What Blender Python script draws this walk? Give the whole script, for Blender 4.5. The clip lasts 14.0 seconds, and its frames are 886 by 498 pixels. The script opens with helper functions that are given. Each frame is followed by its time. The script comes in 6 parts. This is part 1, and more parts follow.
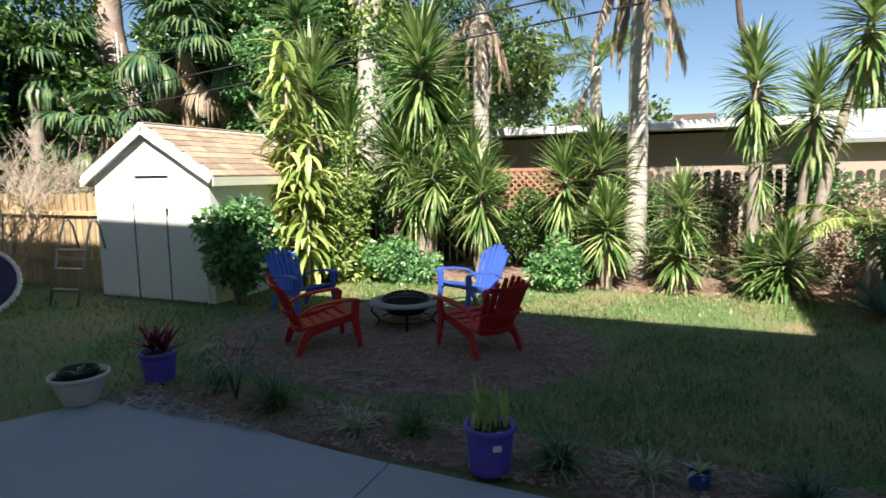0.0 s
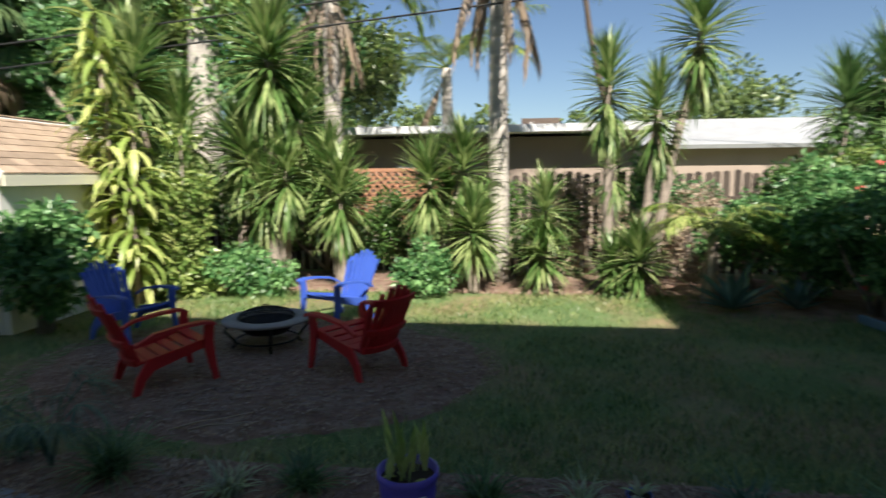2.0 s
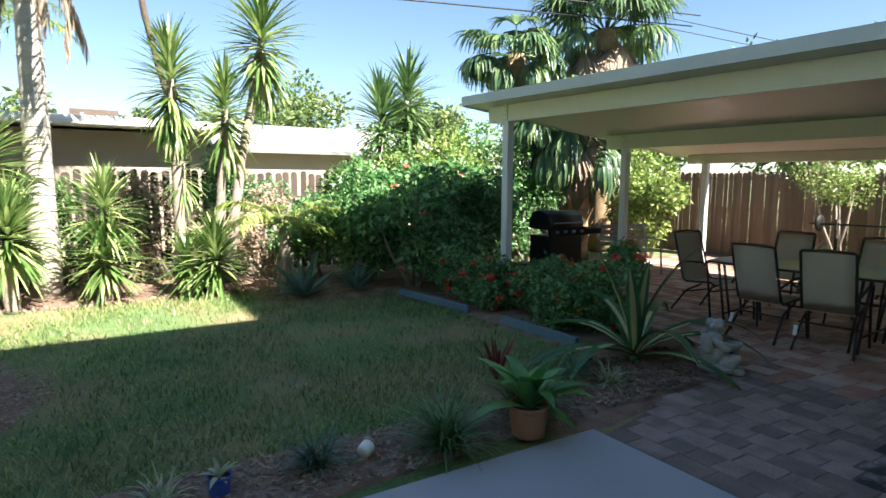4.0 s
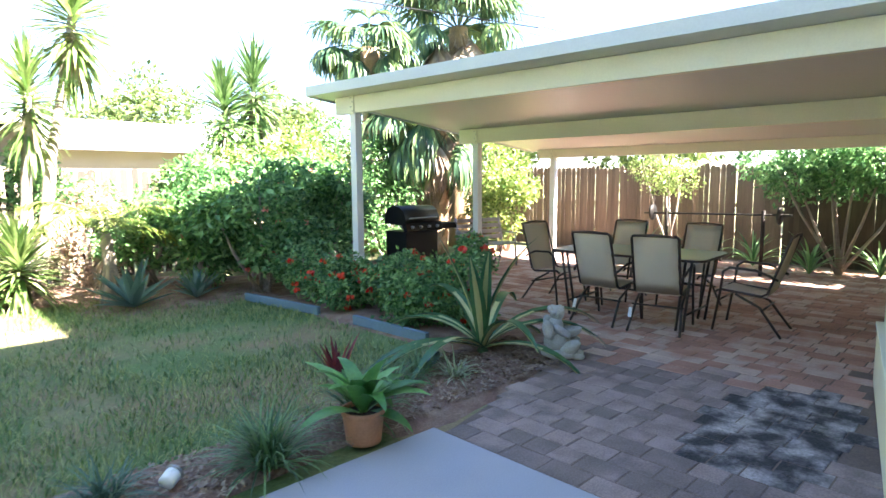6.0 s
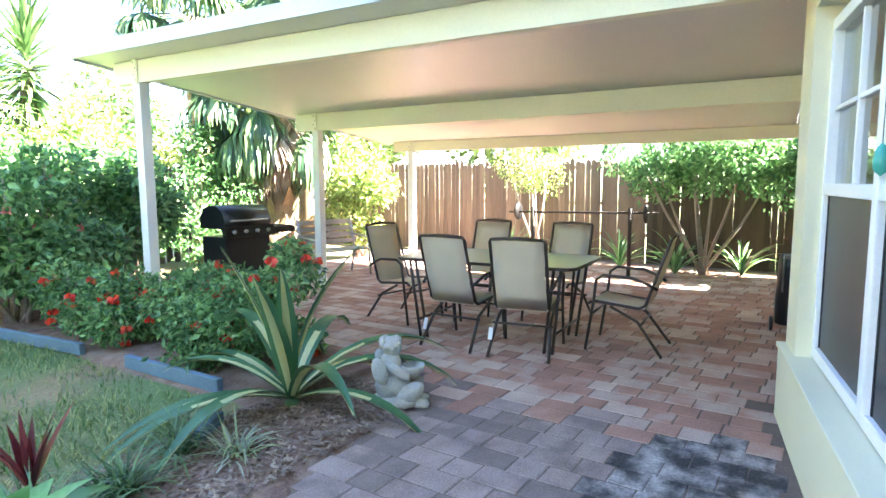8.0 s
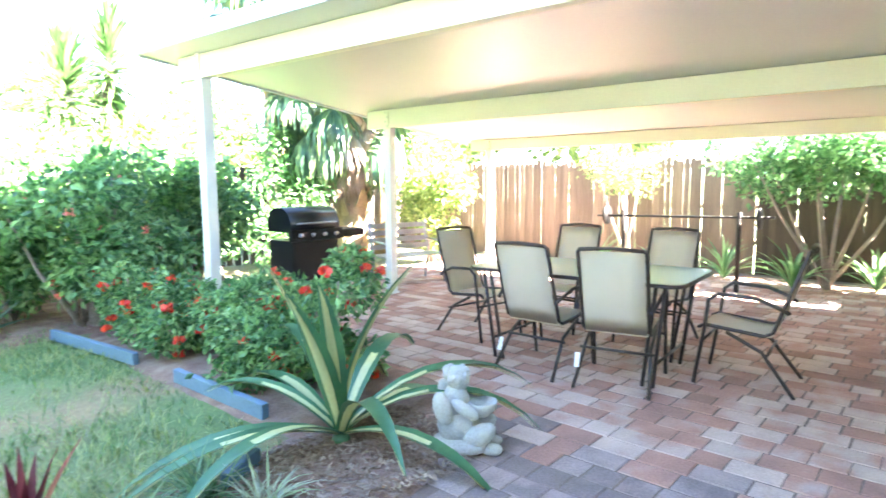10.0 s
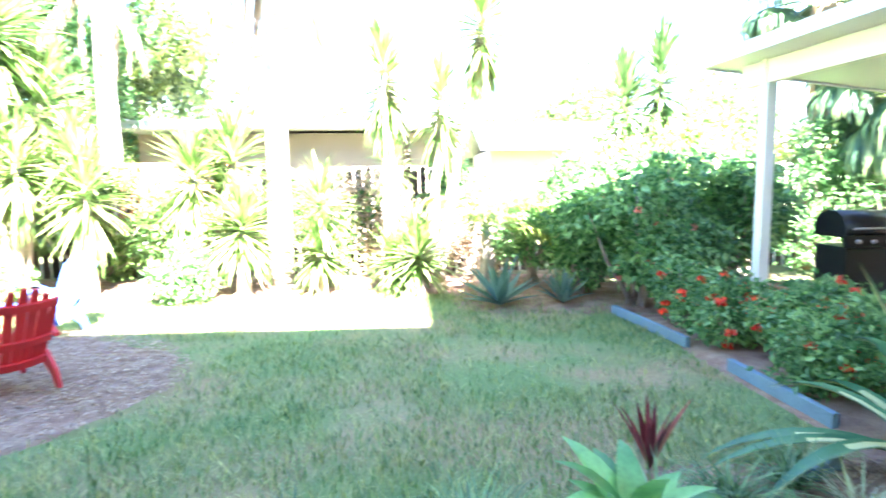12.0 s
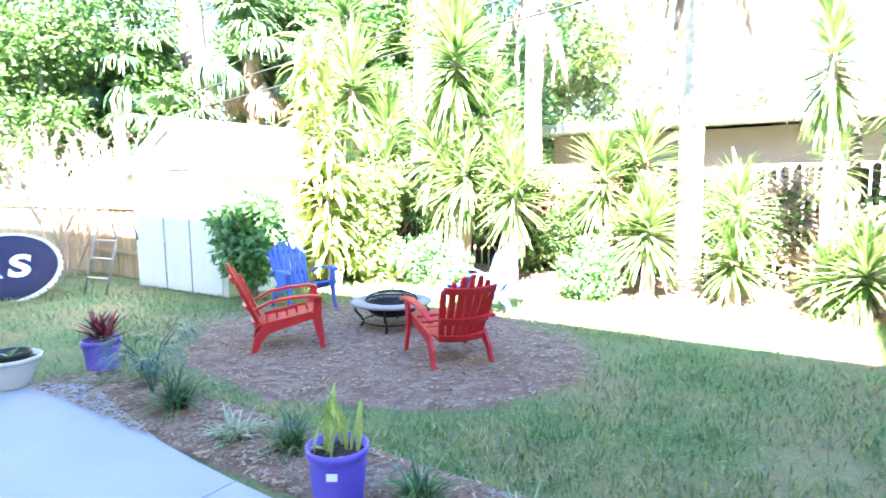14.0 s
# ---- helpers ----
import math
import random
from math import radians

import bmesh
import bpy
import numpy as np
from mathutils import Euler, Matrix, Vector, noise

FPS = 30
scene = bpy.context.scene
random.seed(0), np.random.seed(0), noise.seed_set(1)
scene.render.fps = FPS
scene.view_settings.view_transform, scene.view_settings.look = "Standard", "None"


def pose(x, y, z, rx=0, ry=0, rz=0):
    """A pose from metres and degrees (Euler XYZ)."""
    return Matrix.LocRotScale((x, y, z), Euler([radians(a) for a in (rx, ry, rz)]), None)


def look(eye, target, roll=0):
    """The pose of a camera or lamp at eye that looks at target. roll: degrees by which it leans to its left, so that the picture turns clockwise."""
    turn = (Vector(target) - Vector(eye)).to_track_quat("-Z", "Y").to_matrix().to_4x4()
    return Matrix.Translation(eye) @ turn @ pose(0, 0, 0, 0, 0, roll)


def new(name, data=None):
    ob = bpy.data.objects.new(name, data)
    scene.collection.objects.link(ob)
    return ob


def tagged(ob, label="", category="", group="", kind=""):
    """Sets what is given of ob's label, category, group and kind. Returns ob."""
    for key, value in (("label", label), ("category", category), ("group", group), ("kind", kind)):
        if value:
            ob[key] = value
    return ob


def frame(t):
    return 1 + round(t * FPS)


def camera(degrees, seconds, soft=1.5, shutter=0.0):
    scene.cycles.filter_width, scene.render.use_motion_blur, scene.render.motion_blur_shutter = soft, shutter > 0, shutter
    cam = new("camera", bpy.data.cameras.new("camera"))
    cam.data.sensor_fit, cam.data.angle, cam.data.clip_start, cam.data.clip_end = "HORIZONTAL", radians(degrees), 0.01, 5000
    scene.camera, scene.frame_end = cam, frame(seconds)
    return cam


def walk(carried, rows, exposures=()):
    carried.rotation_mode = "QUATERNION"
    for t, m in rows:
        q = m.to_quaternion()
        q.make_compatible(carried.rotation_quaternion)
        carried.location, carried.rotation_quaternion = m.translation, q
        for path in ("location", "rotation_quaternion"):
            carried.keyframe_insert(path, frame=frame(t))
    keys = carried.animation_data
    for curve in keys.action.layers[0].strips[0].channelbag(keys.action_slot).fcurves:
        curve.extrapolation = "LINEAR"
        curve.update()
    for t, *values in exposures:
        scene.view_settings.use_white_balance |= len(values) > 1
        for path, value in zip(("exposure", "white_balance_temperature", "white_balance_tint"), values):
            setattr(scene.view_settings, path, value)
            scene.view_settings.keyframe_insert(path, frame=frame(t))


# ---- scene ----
cam = camera(74.1, 14.0, shutter=0.28)
PATH = [
    (0, (1.636, 0.702, 1.726), (0.867, 2.531, 1.475), -0.8),
    (0.5, (1.444, 0.737, 1.722), (0.567, 2.519, 1.478), -0.8),
    (1, (1.216, 0.856, 1.667), (0.33, 2.635, 1.435), -0.8),
    (1.5, (1.148, 1.077, 1.656), (0.369, 2.904, 1.424), -0.7),
    (2, (1.116, 1.174, 1.687), (0.873, 3.144, 1.44), -0.5),
    (2.5, (0.97, 1.196, 1.623), (1.333, 3.148, 1.384), -0.3),
    (3, (0.965, 1.171, 1.606), (1.667, 3.028, 1.369), -0.0),
    (3.5, (1.053, 1.097, 1.581), (1.974, 2.858, 1.351), 0.1),
    (3.7, (1.119, 1.078, 1.583), (2.104, 2.804, 1.353), 0.2),
    (5.8, (1.467, 1.019, 1.49), (2.825, 2.47, 1.266), -0.3),
    (6, (1.567, 1.094, 1.502), (2.963, 2.507, 1.273), -0.4),
    (6.5, (1.889, 1.3, 1.478), (3.364, 2.631, 1.249), -0.5),
    (7, (2.262, 1.421, 1.45), (3.849, 2.616, 1.22), -0.4),
    (7.5, (2.614, 1.564, 1.434), (4.266, 2.667, 1.205), -0.4),
    (7.7, (2.719, 1.597, 1.419), (4.379, 2.69, 1.193), -0.3),
    (9.8, (3.43, 1.976, 1.386), (4.996, 3.202, 1.169), -0.5),
    (10, (3.407, 1.991, 1.387), (4.902, 3.301, 1.17), -0.4),
    (10.5, (3.339, 2.004, 1.404), (4.585, 3.553, 1.184), -0.5),
    (11, (3.183, 1.985, 1.411), (4.138, 3.729, 1.194), -0.4),
    (11.5, (2.93, 1.922, 1.398), (3.519, 3.822, 1.188), -0.5),
    (12, (2.748, 1.822, 1.476), (2.857, 3.806, 1.251), -0.6),
    (12.5, (2.686, 1.856, 1.503), (2.34, 3.812, 1.274), -0.6),
    (13, (2.658, 1.849, 1.536), (1.994, 3.722, 1.306), -0.6),
    (13.5, (2.599, 1.851, 1.534), (1.701, 3.624, 1.308), -0.6),
    (14, (2.53, 1.865, 1.519), (1.425, 3.517, 1.299), -0.6),
]
EXPOSURES = (
    (0.0, 1.32, 6500, 10), (1.0, 0.98, 6500, 10), (1.5, 0.86, 6500, 10), (2.0, 1.02, 6500, 10), (2.6, 1.02, 6500, 10), (3.2, 1.37, 6450, 10), (3.7, 1.87, 6450, 10),
    (5.8, 3.77, 6550, 17), (6.5, 4.22, 6550, 18), (7.5, 4.57, 6550, 18), (10.0, 5.62, 6350, 17), (11.0, 5.34, 6250, 17), (12.0, 5.22, 6150, 17), (12.5, 5.40, 6100, 17), (13.5, 4.96, 6050, 18), (14.0, 4.82, 6050, 18),
)
walk(cam, [(t, look(eye, target, roll)) for t, eye, target, roll in PATH], EXPOSURES)

# ---- light ----
SUN_TRAVEL = Vector((-0.35, 1.0, -1.1)).normalized()
sun_data = bpy.data.lights.new("sun", "SUN")
sun_data.energy, sun_data.angle, sun_data.color = 5.0, radians(0.53), (1.0, 0.93, 0.82)
sun = new("sun", sun_data)
sun.matrix_world = look((0, 0, 30), Vector((0, 0, 30)) + SUN_TRAVEL)
world = bpy.data.worlds.new("sky")
scene.world = world
world.use_nodes = True
wn = world.node_tree.nodes
sky = wn.new("ShaderNodeTexSky")
sky.sky_type, sky.sun_disc = "NISHITA", False
sky.sun_elevation = math.asin(-SUN_TRAVEL.z)
sky.sun_rotation = math.atan2(-SUN_TRAVEL.x, -SUN_TRAVEL.y)
sky.air_density, sky.dust_density, sky.ozone_density = 1.0, 0.2, 3.5
wn["Background"].inputs["Strength"].default_value = 0.052
world.node_tree.links.new(sky.outputs[0], wn["Background"].inputs["Color"])

rng = np.random.default_rng(7)


# ---- materials ----
def mat(name, color, rough=0.6, metal=0.0, var=0.25, scale=6.0, fine=60.0, bump=0.2, random=0.0, island=0.0,
        second=None, spec=0.5, stretch=(1, 1, 1), sheer=0.0, placed=False):
    """A surface with stains at a coarse scale, grain at a fine one and relief; random and island vary it by piece."""
    m = bpy.data.materials.new(name)
    m.use_nodes = True
    n, link = m.node_tree.nodes, m.node_tree.links.new
    b = n["Principled BSDF"]
    co = n.new("ShaderNodeTexCoord")
    mp = n.new("ShaderNodeMapping")
    mp.inputs["Scale"].default_value = stretch
    link(n.new("ShaderNodeNewGeometry").outputs["Position"] if placed else co.outputs["Object"], mp.inputs["Vector"])
    coarse, grain = n.new("ShaderNodeTexNoise"), n.new("ShaderNodeTexNoise")
    for tex, s in ((coarse, scale), (grain, fine)):
        tex.inputs["Scale"].default_value = s
        tex.inputs["Detail"].default_value = 5
        link(mp.outputs[0], tex.inputs["Vector"])
    total = n.new("ShaderNodeMath")
    total.operation = "ADD"
    link(coarse.outputs["Fac"], total.inputs[0])
    link(grain.outputs["Fac"], total.inputs[1])
    value = n.new("ShaderNodeMapRange")
    value.inputs["From Min"].default_value, value.inputs["From Max"].default_value = 0.65, 1.35
    value.inputs["To Min"].default_value, value.inputs["To Max"].default_value = 1 - var, 1 + var
    link(total.outputs[0], value.inputs["Value"])
    last = value.outputs[0]
    for amount, node, out in ((random, "ShaderNodeObjectInfo", "Random"), (island, "ShaderNodeNewGeometry", "Random Per Island")):
        if amount:
            src, rm, mul = n.new(node), n.new("ShaderNodeMapRange"), n.new("ShaderNodeMath")
            rm.inputs["To Min"].default_value, rm.inputs["To Max"].default_value = 1 - amount, 1 + amount
            link(src.outputs[out], rm.inputs["Value"])
            mul.operation = "MULTIPLY"
            link(last, mul.inputs[0])
            link(rm.outputs[0], mul.inputs[1])
            last = mul.outputs[0]
    base = n.new("ShaderNodeRGB")
    base.outputs[0].default_value = (*color, 1)
    col = base.outputs[0]
    if second:
        mix, ramp = n.new("ShaderNodeMix"), n.new("ShaderNodeMapRange")
        mix.data_type = "RGBA"
        mix.inputs["B"].default_value = (*second, 1)
        ramp.inputs["From Min"].default_value, ramp.inputs["From Max"].default_value = 0.42, 0.62
        if island or random:
            src = n.new("ShaderNodeNewGeometry" if island else "ShaderNodeObjectInfo")
            blend = n.new("ShaderNodeMath")
            blend.operation = "MULTIPLY_ADD"
            blend.inputs[1].default_value, blend.inputs[2].default_value = 0.6, -0.3
            link(src.outputs["Random Per Island" if island else "Random"], blend.inputs[0])
            add = n.new("ShaderNodeMath")
            add.operation = "ADD"
            link(coarse.outputs["Fac"], add.inputs[0])
            link(blend.outputs[0], add.inputs[1])
            link(add.outputs[0], ramp.inputs["Value"])
        else:
            link(coarse.outputs["Fac"], ramp.inputs["Value"])
        link(ramp.outputs[0], mix.inputs["Factor"])
        link(col, mix.inputs["A"])
        col = mix.outputs["Result"]
    mulc = n.new("ShaderNodeVectorMath")
    mulc.operation = "SCALE"
    link(col, mulc.inputs[0])
    link(last, mulc.inputs["Scale"])
    link(mulc.outputs[0], b.inputs["Base Color"])
    b.inputs["Roughness"].default_value, b.inputs["Metallic"].default_value = rough, metal
    b.inputs["Specular IOR Level"].default_value = spec
    if bump:
        bp = n.new("ShaderNodeBump")
        bp.inputs["Strength"].default_value, bp.inputs["Distance"].default_value = bump, 0.01
        link(grain.outputs["Fac"], bp.inputs["Height"])
        link(bp.outputs[0], b.inputs["Normal"])
    if sheer:
        tr, mx = n.new("ShaderNodeBsdfTranslucent"), n.new("ShaderNodeMixShader")
        mx.inputs[0].default_value = sheer
        link(mulc.outputs[0], tr.inputs["Color"])
        link(b.outputs[0], mx.inputs[1])
        link(tr.outputs[0], mx.inputs[2])
        link(mx.outputs[0], n["Material Output"].inputs["Surface"])
    return m


def leaf(name, color, second=None, var=0.25, island=0.4, rough=0.36, sheer=0.28):
    return mat(name, color, rough, 0, var, 3.0, 40.0, 0.05, 0, island, second, 0.55, (1, 1, 1), sheer)


M_GRASS_SOIL = mat("lawn_soil", (0.12, 0.19, 0.065), 0.95, 0, 0.35, 0.9, 45, 0.6, second=(0.21, 0.165, 0.09))
M_GRASS = leaf("grass_blade", (0.11, 0.235, 0.06), (0.25, 0.28, 0.105), 0.25, 0.4)
M_MULCH = mat("mulch", (0.235, 0.14, 0.105), 0.95, 0, 0.4, 5, 70, 0.9, second=(0.25, 0.18, 0.14))
M_CHIP = mat("wood_chip", (0.42, 0.32, 0.24), 0.9, 0, 0.2, 5, 50, 0.2, island=0.5, second=(0.14, 0.085, 0.06))
M_SLAB = mat("concrete", (0.35, 0.365, 0.41), 0.85, 0, 0.12, 1.2, 120, 0.15)
M_PAVER = mat("paver", (0.43, 0.235, 0.175), 0.9, 0, 0.30, 4, 90, 0.35, placed=True, random=0.26, second=(0.40, 0.30, 0.25))
M_PAVER_FAR = mat("paver_rest", (0.43, 0.235, 0.175), 0.9, 0, 0.30, 4, 90, 0.35, placed=True, island=0.28, second=(0.41, 0.30, 0.245))
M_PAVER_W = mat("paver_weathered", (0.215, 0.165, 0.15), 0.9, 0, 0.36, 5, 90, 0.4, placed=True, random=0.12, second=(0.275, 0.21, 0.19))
M_JOINT = mat("joint_sand", (0.15, 0.11, 0.09), 0.95, 0, 0.3, 4, 90, 0.3)
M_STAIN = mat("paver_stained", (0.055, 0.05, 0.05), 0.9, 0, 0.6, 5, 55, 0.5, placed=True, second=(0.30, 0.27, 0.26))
M_STUCCO = mat("cream_stucco", (0.74, 0.70, 0.50), 0.85, 0, 0.06, 1.5, 150, 0.35)
M_TRIM = mat("cream_trim", (0.80, 0.77, 0.62), 0.5, 0, 0.05, 1.5, 60, 0.08)
M_WHITE = mat("white_paint", (0.80, 0.80, 0.78), 0.5, 0, 0.05, 2, 60, 0.08)
M_SOFFIT = mat("roof_panel", (0.66, 0.64, 0.60), 0.36, 0, 0.05, 0.8, 50, 0.03)
M_FASCIA = mat("fascia_metal", (0.62, 0.66, 0.66), 0.4, 0, 0.06, 1.5, 50, 0.05)
M_SHED = mat("shed_siding", (0.80, 0.78, 0.76), 0.7, 0, 0.05, 2, 60, 0.12, stretch=(6, 6, 0.6))
M_SHINGLE = mat("shingle", (0.36, 0.27, 0.20), 0.9, 0, 0.2, 7, 90, 0.5, random=0.25, placed=True)
M_FENCE = mat("fence_board", (0.42, 0.30, 0.17), 0.8, 0, 0.22, 2.5, 30, 0.3, random=0.18, stretch=(8, 8, 0.8), placed=True)
M_FENCE_GREY = mat("fence_board_grey", (0.15, 0.11, 0.08), 0.85, 0, 0.25, 2.5, 30, 0.3, random=0.22, stretch=(8, 8, 0.8), placed=True)
# grey fence boards darkened: the patio corner's shade is put into their colour
M_FENCE_SHADE = mat("fence_board_shade", (0.055, 0.042, 0.030), 0.9, 0, 0.35, 2.5, 30, 0.3, random=0.25, stretch=(8, 8, 0.8), placed=True)
M_TEAL = mat("teal_glass", (0.05, 0.36, 0.28), 0.15, 0, 0.1, 20, 60, 0.02)
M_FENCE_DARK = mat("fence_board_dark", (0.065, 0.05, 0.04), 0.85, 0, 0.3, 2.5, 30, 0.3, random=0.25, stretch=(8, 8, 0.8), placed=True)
M_LATTICE = mat("lattice_wood", (0.40, 0.20, 0.12), 0.8, 0, 0.2, 3, 40, 0.2, random=0.15)
M_RED = mat("red_resin", (0.50, 0.016, 0.02), 0.48, 0, 0.08, 3, 60, 0.05)
M_BLUE = mat("blue_resin", (0.05, 0.11, 0.46), 0.4, 0, 0.08, 3, 60, 0.05)
M_PURPLE = mat("purple_plastic", (0.13, 0.09, 0.55), 0.4, 0, 0.1, 3, 60, 0.05)
M_BLACK = mat("black_enamel", (0.012, 0.012, 0.013), 0.35, 0, 0.2, 3, 60, 0.05)
M_IRON = mat("dark_iron", (0.03, 0.028, 0.026), 0.55, 0.7, 0.3, 6, 70, 0.15)
M_STEEL = mat("worn_steel", (0.35, 0.35, 0.36), 0.4, 0.8, 0.15, 5, 70, 0.1)
M_BRONZE = mat("bronze_frame", (0.045, 0.033, 0.026), 0.45, 0.2, 0.15, 4, 60, 0.05)
M_SLING = mat("sling_fabric", (0.70, 0.62, 0.49), 0.8, 0, 0.08, 3, 250, 0.25, sheer=0.35)
M_STONE = mat("cast_stone", (0.38, 0.38, 0.35), 0.9, 0, 0.2, 6, 70, 0.4)
M_SLATE = mat("pit_rim", (0.30, 0.28, 0.27), 0.7, 0, 0.2, 6, 70, 0.25)
M_TERRA = mat("terracotta", (0.42, 0.20, 0.12), 0.85, 0, 0.15, 6, 70, 0.2)
M_PLANTER = mat("cream_planter", (0.62, 0.58, 0.50), 0.7, 0, 0.12, 6, 70, 0.2)
M_BORDER = mat("blue_border", (0.12, 0.20, 0.27), 0.7, 0, 0.15, 4, 60, 0.2)
M_MAT = mat("jump_mat", (0.012, 0.014, 0.05), 0.8, 0, 0.15, 2, 200, 0.2)
M_SOIL = mat("potting_soil", (0.05, 0.035, 0.025), 0.95, 0, 0.3, 12, 90, 0.8)
M_BARK = mat("bark", (0.30, 0.25, 0.21), 0.9, 0, 0.3, 4, 30, 0.8, stretch=(1, 1, 2.5))
M_BARK_DARK = mat("dark_bark", (0.10, 0.075, 0.06), 0.9, 0, 0.3, 4, 30, 0.6, stretch=(1, 1, 2.5))
M_BARK_OLD = mat("old_bark", (0.34, 0.25, 0.205), 0.9, 0, 0.4, 5, 40, 0.9, stretch=(1, 1, 0.5))
M_TWIG = mat("dry_twig", (0.46, 0.38, 0.31), 0.9, 0, 0.25, 4, 40, 0.3)
M_BARK_PALE = mat("pale_bark", (0.46, 0.42, 0.38), 0.9, 0, 0.3, 3, 30, 0.6, stretch=(1, 1, 4))
M_BOOT = mat("palm_boots", (0.30, 0.21, 0.12), 0.9, 0, 0.35, 6, 40, 0.7)
M_DEAD = leaf("dry_frond", (0.5, 0.4, 0.31), (0.32, 0.24, 0.17), 0.2, 0.3, 0.8, 0.2)
M_YUCCA = leaf("yucca_leaf", (0.14, 0.26, 0.07), (0.3, 0.37, 0.15))
M_YUCCA_D = leaf("yucca_leaf_dark", (0.09, 0.19, 0.06), (0.17, 0.26, 0.1))
M_PALM = leaf("palm_leaf", (0.12, 0.22, 0.05), (0.24, 0.28, 0.06))
M_FAN = leaf("fan_leaf", (0.07, 0.16, 0.08), (0.15, 0.22, 0.09))
M_BUSH = leaf("bush_leaf", (0.10, 0.255, 0.09), (0.20, 0.36, 0.14), sheer=0.36)
# light and dark leaves: own tone on some plants, painted sun or shade on others
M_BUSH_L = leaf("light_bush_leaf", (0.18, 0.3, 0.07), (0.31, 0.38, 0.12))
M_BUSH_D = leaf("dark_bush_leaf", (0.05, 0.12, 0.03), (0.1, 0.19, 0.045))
M_FAR = leaf("far_leaf", (0.11, 0.18, 0.06), (0.19, 0.25, 0.08), 0.2, 0.4)
M_AGAVE = leaf("agave_leaf", (0.10, 0.20, 0.17), (0.14, 0.24, 0.20), 0.15, 0.2)
M_FURC = leaf("variegated_green", (0.035, 0.13, 0.06), (0.06, 0.17, 0.07), 0.15, 0.2)
M_CREAM_LEAF = leaf("variegated_cream", (0.62, 0.60, 0.28), (0.55, 0.58, 0.30), 0.1, 0.15)
M_REDLEAF = leaf("dark_red_leaf", (0.14, 0.02, 0.03), (0.24, 0.05, 0.05))
M_LIME = leaf("lime_leaf", (0.3, 0.42, 0.1), (0.46, 0.5, 0.18))
M_FLOWER = leaf("red_petal", (0.72, 0.035, 0.02), (0.80, 0.10, 0.04), 0.1, 0.2)
M_PINK = leaf("pink_petal", (0.80, 0.16, 0.14), (0.85, 0.28, 0.25), 0.1, 0.2)
M_NROOF = mat("white_roof_edge", (0.72, 0.73, 0.74), 0.6, 0, 0.1, 1, 40, 0.1)
M_NWALL = mat("tan_wall", (0.36, 0.29, 0.24), 0.85, 0, 0.1, 1, 60, 0.2)
M_NSHINGLE = mat("grey_shingle", (0.34, 0.35, 0.36), 0.9, 0, 0.15, 2, 40, 0.3)
M_CABLE = mat("cable", (0.02, 0.02, 0.022), 0.6, 0, 0.1, 2, 40, 0.05)
M_SCREEN = mat("insect_screen", (0.035, 0.036, 0.038), 0.35, 0, 0.15, 3, 300, 0.2)
M_TAG = mat("white_tag", (0.82, 0.82, 0.80), 0.6, 0, 0.05, 3, 60, 0.05)
# interior surfaces coloured dark to stand for an unlit room
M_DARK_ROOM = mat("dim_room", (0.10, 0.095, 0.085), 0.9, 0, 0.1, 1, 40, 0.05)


def glass(name, tint=(0.9, 0.95, 0.94), rough=0.02):
    m = bpy.data.materials.new(name)
    m.use_nodes = True
    b = m.node_tree.nodes["Principled BSDF"]
    b.inputs["Base Color"].default_value = (*tint, 1)
    b.inputs["Transmission Weight"].default_value, b.inputs["Roughness"].default_value = 1.0, rough
    b.inputs["IOR"].default_value = 1.45
    return m


M_GLASS = glass("window_glass")
M_TABLE_GLASS = glass("patterned_glass", (0.50, 0.68, 0.80), 0.3)


# ---- building helpers ----
def mesh_of(name, bm, material):
    me = bpy.data.meshes.new(name)
    bm.to_mesh(me)
    bm.free()
    me.materials.append(material)
    return me


def part(name, bm, material, parent, label=""):
    ob = new(name, mesh_of(name, bm, material))
    ob.parent = parent
    return tagged(ob, label)


def raw(name, verts, faces, material, parent=None, smooth=False):
    me = bpy.data.meshes.new(name)
    me.from_pydata(verts, [], faces)
    me.materials.append(material)
    if smooth:
        me.polygons.foreach_set("use_smooth", [True] * len(me.polygons))
    ob = new(name, me)
    ob.parent = parent
    return ob


def thing(name, m, label, category, group="", kind=""):
    ob = new(name)
    ob.empty_display_size = 0.2
    ob.matrix_world = m
    return tagged(ob, label, category, group, kind)


def structure(name, bm, material, label="", category=""):
    return tagged(new(name, mesh_of(name, bm, material)), label, category, kind="structure")


def box(bm, x, y, z, sx, sy, sz, rot=None, bevel=0.0):
    """A box with its middle at x, y, z."""
    r = bmesh.ops.create_cube(bm, size=1)
    vs = r["verts"]
    bmesh.ops.scale(bm, vec=(sx, sy, sz), verts=vs)
    if bevel:
        es = {e for v in vs for e in v.link_edges}
        vs = list({v for f in bmesh.ops.bevel(bm, geom=list(es), offset=bevel, segments=2, affect="EDGES", profile=0.6)["faces"] for v in f.verts} | {v for v in vs if v.is_valid})
    if rot is not None:
        bmesh.ops.rotate(bm, cent=(0, 0, 0), matrix=rot, verts=vs)
    bmesh.ops.translate(bm, vec=(x, y, z), verts=vs)
    return vs


def boxes(*specs, bevel=0.0):
    bm = bmesh.new()
    for s in specs:
        box(bm, *s[:6], *(s[6:]), bevel=bevel)
    return bm


